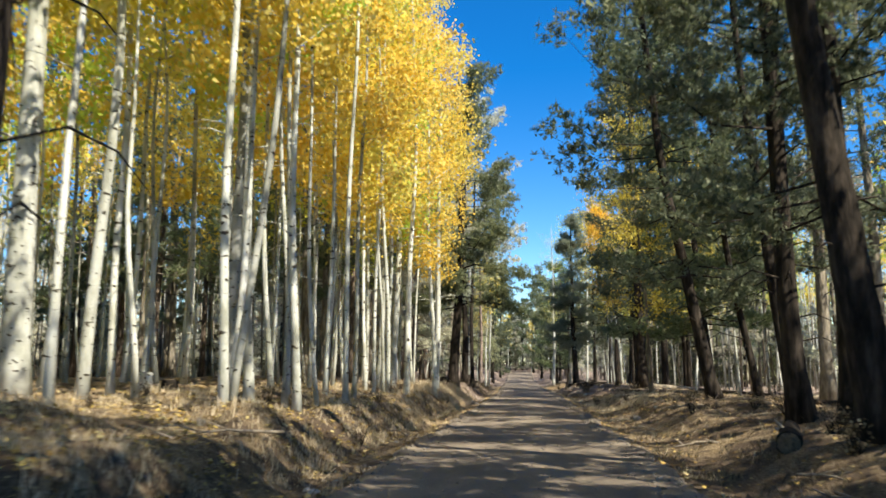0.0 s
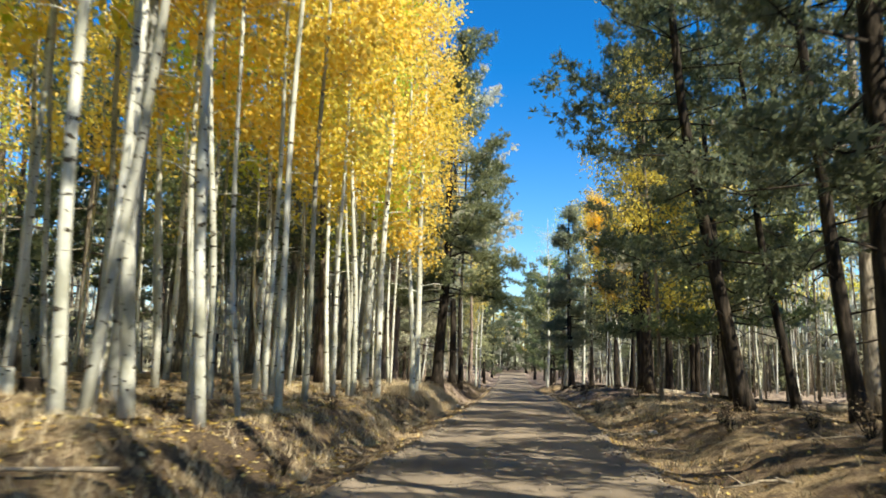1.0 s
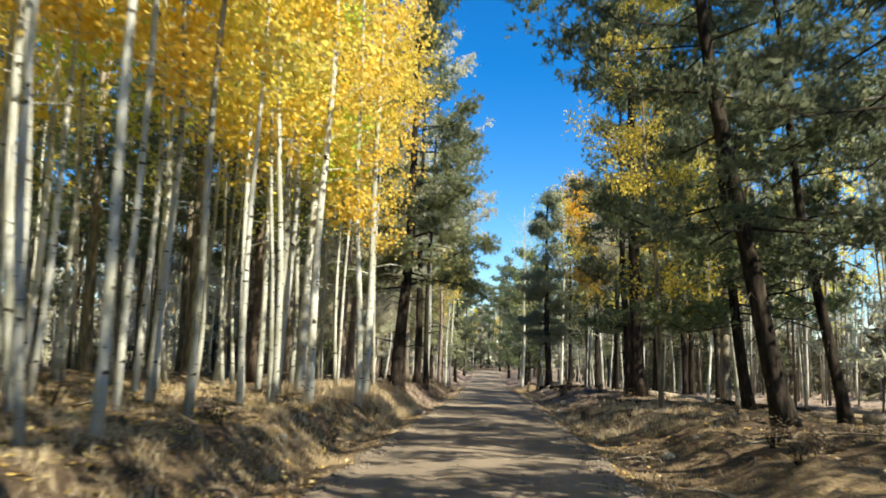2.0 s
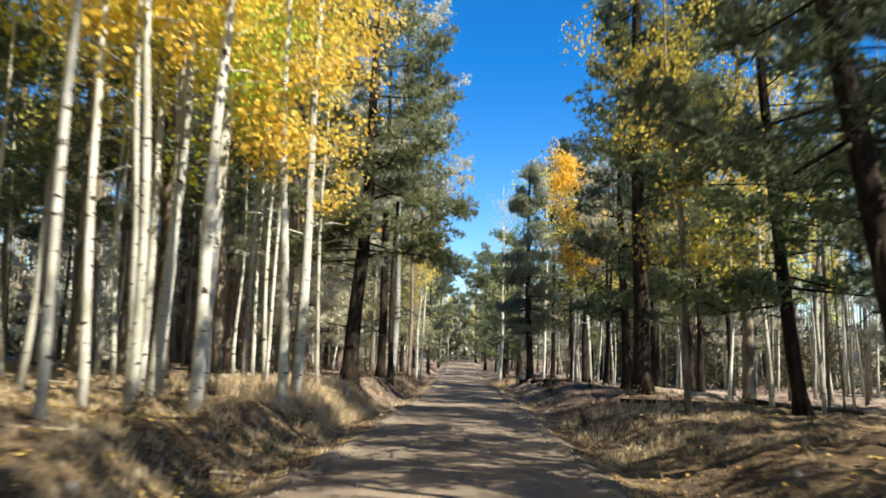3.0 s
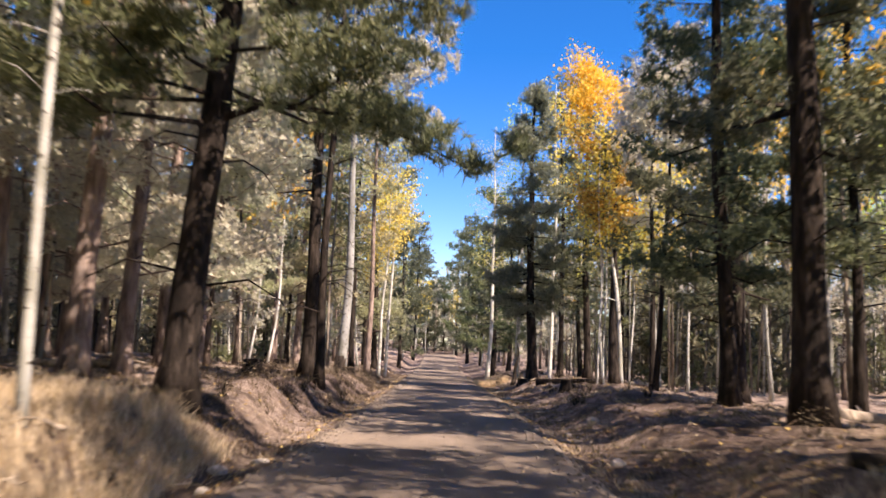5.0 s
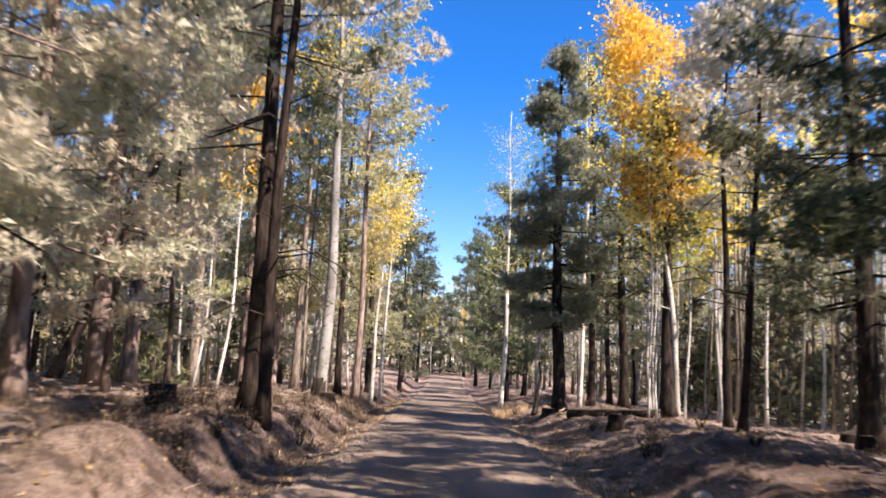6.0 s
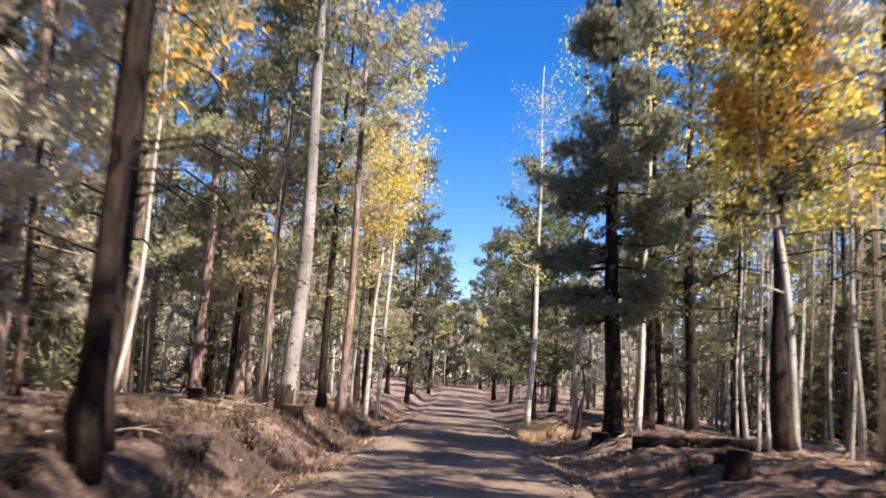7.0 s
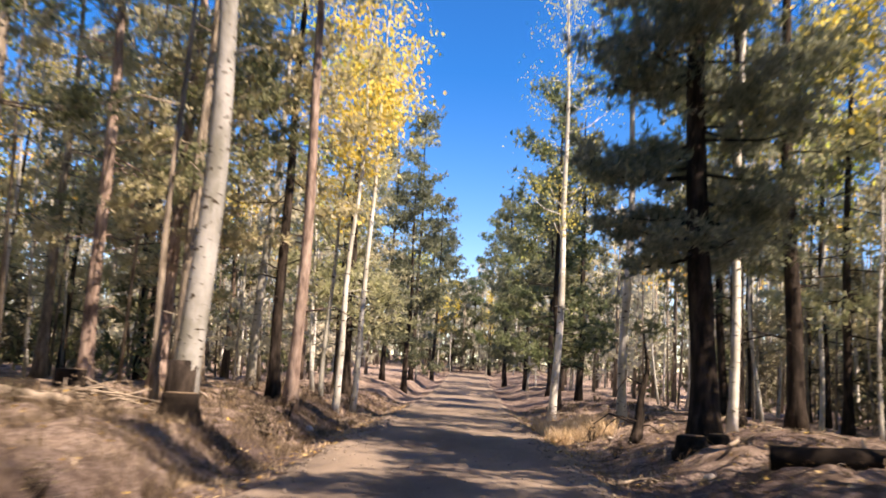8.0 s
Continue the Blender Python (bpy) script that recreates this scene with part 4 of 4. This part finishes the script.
log(8.2, 60.6, 12.8, 61.8, 0.2, DEAD_WOOD, "weathered grey log of dead wood", seed=15)
log(12.5, 43.0, 16.5, 41.5, 0.2, DEAD_WOOD, "weathered grey log of dead wood", seed=16)
log(9.5, 30.5, 12.5, 31.4, 0.17, seed=17)
log(9.8, 93.0, 13.0, 92.0, 0.18, DEAD_WOOD, "weathered grey log of dead wood", seed=18)
stump(-8.4, 47.3, 0.3, 0.5, 1)
stump(-10.0, 21.8, 0.17, 0.62, 2, "knee-high broken pale stump in the grass", ASPEN_BARK)
stump(-9.1, 21.2, 0.2, 0.35, 3)
stump(-5.6, 88.0, 0.34, 0.5, 4, "broad dark stump beside a big aspen")
stump(-10.6, 93.9, 0.4, 0.55, 5)
stump(-9.6, 93.2, 0.3, 0.22, 6)
stump(4.9, 90.2, 0.2, 0.25, 7)
stump(4.2, 89.5, 0.28, 0.35, 8)
stump(5.05, 77.7, 0.22, 0.45, 12, "knee-high dark stump beside the road")
stump(5.8, 81.4, 0.19, 0.3, 13)
stump(10.4, 72.4, 0.2, 0.4, 9)
stump(-7.0, 71.0, 0.3, 0.4, 10)
stump(12.0, 77.0, 0.25, 0.35, 11)


def rock(r, seed):
    rng = np.random.default_rng(seed)
    bm = bmesh.new()
    bmesh.ops.create_icosphere(bm, subdivisions=2, radius=r)
    squash = rng.uniform(0.6, 1.1, 3) * np.array([1.1, 1, 0.65])
    for vert in bm.verts:
        vert.co = Vector((vert.co.x * squash[0], vert.co.y * squash[1], vert.co.z * squash[2])) * (1 + 0.3 * noise.noise(vert.co * 2.2 / r + Vector((seed, 0, 0))))
    me = bpy.data.meshes.new("rock")
    bm.to_mesh(me)
    bm.free()
    me.materials.append(ROCK)
    return tagged(new("rock", me), "rough pale grey rock half sunk beside the road", "rock", "roadside rocks")


def laid(kinds, count, seed, spots, sink=0.0, size=(0.7, 1.3), lay=False):
    """Copies of kinds on the ground; spots(rng) gives x, y."""
    rng = np.random.default_rng(seed)
    for k in range(count):
        x, y = spots(rng)
        m = pose(x, y, float(ground_height(x, y)) - sink, 0, 0, rng.uniform(0, 360)) @ Matrix.Scale(rng.uniform(*size), 4)
        if k < len(kinds):
            kinds[k].matrix_basis = m
        else:
            copy_thing(kinds[k % len(kinds)], m)


def verge(rng, near=3.0, far=9.0, y0=6, y1=118):
    side_ = -1 if rng.random() < 0.5 else 1
    y = rng.uniform(y0, y1)
    return float(bend(y)) + side_ * (near + (far - near) * rng.random() ** 1.5), y


rocks = [rock(0.2, 1), rock(0.14, 2), rock(0.25, 3), rock(0.11, 4)]
plant(copy_thing(rocks[0], Matrix()), -3.05, 54.8, 20, 0.85)
plant(copy_thing(rocks[2], Matrix()), -3.5, 53.8, 80, 0.9)
plant(copy_thing(rocks[2], Matrix()), 4.1, 64.6, 60, 1.0)
plant(copy_thing(rocks[0], Matrix()), 3.4, 50.5, 120, 0.8)
laid(rocks, 46, 5, lambda g: verge(g, 2.9, 7.0), 0.02, (0.4, 1.0))


def stick(length, seed):
    rng = np.random.default_rng(seed)
    thing, wood = new("dead_branch"), Shape()
    s = np.linspace(-0.5, 0.5, 6)
    path = np.stack([s * length, 0.08 * length * np.sin(4 * s), 0.05 + 0.05 * np.cos(6 * s)], 1)
    wood.tube(path, 0.03 * (1.1 - (s + 0.5) * 0.8), 6, 0.05, rng)
    for k in (2, 3, 4):
        d = np.array([0.3, rng.choice([-0.35, 0.35]), rng.uniform(0.02, 0.25)]) * length * 0.4
        wood.tube([path[k], path[k] + d * 0.5, path[k] + d], [0.015, 0.011, 0.004], 4)
    part("wood", wood, DEAD_WOOD, thing)
    return tagged(thing, "dry grey fallen branch with a few bare twigs", "branch", "fallen branches")


laid([stick(1.2, 1), stick(2.0, 2), stick(0.8, 3), stick(2.8, 4)], 130, 6, lambda g: verge(g, 3.4, 11.0), -0.02, (0.7, 1.2))


def brush_pile(x, y, wide, seed):
    rng = np.random.default_rng(seed)
    thing = new("brush_pile")
    thing.location = (x, y, float(ground_height(x, y)))
    for k in range(34):
        a, ln = rng.uniform(-1.6, 1.6), rng.uniform(0.4, 1.0) * wide
        c = rng.standard_normal(3) * np.array([0.25, 0.2, 0]) * wide + np.array([0, 0, 0.05 + 0.45 * rng.random() ** 1.4])
        d = np.array([math.cos(a), math.sin(a), rng.uniform(-0.35, 0.35)]) * ln / 2
        branch = Shape()
        r = rng.uniform(0.012, 0.035)
        branch.tube([c - d, c + rng.standard_normal(3) * 0.04, c + d], [r, r * 0.8, r * 0.3], 5)
        part("branch", branch, DEAD_WOOD, thing)
    return tagged(thing, "heap of bleached grey dead branches by a pine", "brush pile")


brush_pile(-7.3, 88.2, 1.5, 3)


def shrub(height, seed):
    rng = np.random.default_rng(seed)
    thing, twigs, dry = new("dry_shrub"), Shape(), Shape()
    tips = []
    for k in range(20):
        a, out = rng.uniform(0, 6.283), rng.uniform(0.15, 0.6) * height
        b = np.array([math.cos(a) * 0.06, math.sin(a) * 0.06, -0.05])
        e = np.array([math.cos(a) * out, math.sin(a) * out, height * rng.uniform(0.6, 1.0)])
        m = (b + e) / 2 + rng.standard_normal(3) * 0.05
        twigs.tube([b, m, e], [0.008, 0.006, 0.002], 3)
        f = m + (e - m) * 0.4 + rng.standard_normal(3) * 0.16 * height
        twigs.tube([m, f], [0.005, 0.002], 3)
        tips += [e, f, m]
    pts = np.array(tips)[rng.integers(0, len(tips), 130)] + rng.standard_normal((130, 3)) * 0.07
    dry.leaves(pts, rng.uniform(0.015, 0.04, 130), rng)
    part("stem", twigs, LOG_BARK, thing)
    part("dry_leaves", dry, BROWN_GRASS, thing)
    return tagged(thing, "leafless brown shrub of thin dry twigs on the bank", "shrub", "roadside shrubs")


laid([shrub(0.6, 1), shrub(0.85, 2), shrub(0.45, 3)], 85, 7, lambda g: verge(g, 3.7, 8.5), 0.0, (0.6, 1.25))
laid([shrub(0.5, 4), shrub(0.7, 5)], 22, 8, lambda g: (-(4.2 + 3.2 * g.random()), g.uniform(57, 96)), 0.0, (0.6, 1.2))


# ---- grass, weeds and litter ----
def grass(count, seed, spots, height, blades, mat, label, width=0.008):
    rng = np.random.default_rng(seed)
    shape = Shape()
    xy = np.array([spots(rng) for _ in range(count)])
    k = count * blades
    roots = np.repeat(xy, blades, 0) + rng.standard_normal((k, 2)) * 0.07
    z = ground_height(roots[:, 0], roots[:, 1])
    roots = np.column_stack([roots, z - 0.02])
    h = np.repeat(rng.uniform(0.5, 1.2, count), blades) * height * rng.uniform(0.5, 1.1, k)
    tips = roots + np.column_stack([rng.standard_normal((k, 2)) * 0.38 * h[:, None], h])
    shape.blades(roots, tips, width, rng)
    ob = new("grass", shape.mesh("grass", mat))
    return tagged(ob, label, "grass", kind="stuff")


def patchy(near, far, y0, y1, side_, size, cut):
    def spots(rng):
        while True:
            y = rng.uniform(y0, y1)
            s = side_ if side_ else rng.choice([-1, 1])
            x = float(bend(y)) + s * (near + (far - near) * rng.random() ** 1.3)
            if wobble(x, y, size) + 0.35 * rng.standard_normal() > cut:
                return x, y
    return spots


grass(1500, 1, patchy(3.5, 7.2, 41.5, 55.5, -1, 4, -0.5), 0.42, 13, STRAW, "thick golden dry grass on the roadside bank")
grass(1500, 2, patchy(3.5, 9.5, 5, 41, -1, 5, 0.0), 0.22, 10, STRAW, "short straw-coloured grass in the aspen grove")
grass(2500, 3, patchy(3.3, 10, 56, 120, -1, 3, 0.0), 0.2, 10, BROWN_GRASS, "brown weeds and grass under the pines")
grass(1900, 4, patchy(3.0, 11, 8, 120, 1, 3, 0.0), 0.18, 10, BROWN_GRASS, "brown weeds and grass under the pines")
grass(1000, 10, patchy(3.3, 7.5, 70, 104, -1, 2.2, 0.1), 0.28, 9, BROWN_GRASS, "tangled brown weeds on the lumpy bank")
grass(420, 5, patchy(2.9, 4.6, 97, 104, 1, 4, -1.5), 0.5, 13, STRAW, "tall golden dry grass tuft at the road edge")
grass(420, 6, patchy(3.2, 7.0, 36, 51, 1, 4, -0.1), 0.24, 10, STRAW, "pale dry grass beside the road")
grass(700, 7, patchy(2.65, 3.4, 4, 120, 0, 3, 0.1), 0.13, 9, STRAW, "thin dry grass along the road edges")


def litter(count, seed):
    rng = np.random.default_rng(seed)
    y = rng.uniform(4, 118, count)
    u = (2.5 + 9.5 * rng.random(count) ** 1.4) * rng.choice([-1, 1], count)
    x = u + bend(y)
    shape = Shape()
    shape.leaves(np.column_stack([x, y, ground_height(x, y) + 0.02]), rng.uniform(0.025, 0.06, count), rng, 0.75)
    tagged(new("fallen_leaves", shape.mesh("fallen_leaves", LITTER)), "scattered yellow and brown fallen leaves on the ground", "leaves", kind="stuff")


litter(17000, 8)


def bank_leaves(count, seed):
    rng = np.random.default_rng(seed)
    y = rng.uniform(5, 40, count)
    x = -(3.6 + 7.5 * rng.random(count) ** 1.2)
    keep = wobble(x, y, 3.1) + 0.5 * rng.standard_normal(count) > -0.1
    x, y = x[keep], y[keep]
    shape = Shape()
    shape.leaves(np.column_stack([x, y, ground_height(x, y) + 0.025]), rng.uniform(0.03, 0.07, len(x)), rng, 0.75)
    tagged(new("fallen_leaves", shape.mesh("fallen_leaves", LITTER)), "drift of yellow fallen aspen leaves on the bank", "leaves", kind="stuff")


bank_leaves(14000, 14)


def twig_litter(count, seed):
    rng = np.random.default_rng(seed)
    y = rng.uniform(4, 116, count)
    x = (2.9 + 9 * rng.random(count) ** 1.3) * rng.choice([-1, 1], count) + bend(y)
    a, ln = rng.uniform(0, 6.283, count), rng.uniform(0.12, 0.6, count)
    x2, y2 = x + ln * np.cos(a), y + ln * np.sin(a)
    shape = Shape()
    shape.blades(np.column_stack([x, y, ground_height(x, y) + 0.015]), np.column_stack([x2, y2, ground_height(x2, y2) + 0.03]), 0.009, rng)
    tagged(new("twig_litter", shape.mesh("twig_litter", TWIGS)), "small dry twigs littering the forest floor", "twigs", kind="stuff")


twig_litter(6000, 12)


def gravel(count, seed):
    rng = np.random.default_rng(seed)
    y = rng.uniform(6, 112, count)
    u = np.where(rng.random(count) < 0.6, rng.choice([-1, 1], count) * rng.uniform(2.0, 2.7, count), rng.uniform(-2.4, 2.4, count))
    c = np.column_stack([u + bend(y), y, road_height(u, y) + 0.004])
    r = rng.uniform(0.012, 0.04, count) * np.where(np.abs(u) > 1.9, 1.3, 0.8)
    d = np.array([[1, 0, 0], [0, 1, 0], [-1, 0, 0], [0, -1, 0], [0, 0, 0.8], [0, 0, -0.5]], float)
    v = c[:, None] + d[None] * r[:, None, None] * rng.uniform(0.7, 1.2, (count, 6, 1))
    f = np.array([[0, 1, 4], [1, 2, 4], [2, 3, 4], [3, 0, 4], [1, 0, 5], [2, 1, 5], [3, 2, 5], [0, 3, 5]])
    faces = (np.arange(count)[:, None, None] * 6 + f[None]).reshape(-1, 3)
    tagged(new("gravel", make_mesh("gravel", v.reshape(-1, 3), [faces], PEBBLE)), "loose gravel stones along the road", "gravel", kind="stuff")


gravel(3500, 9)
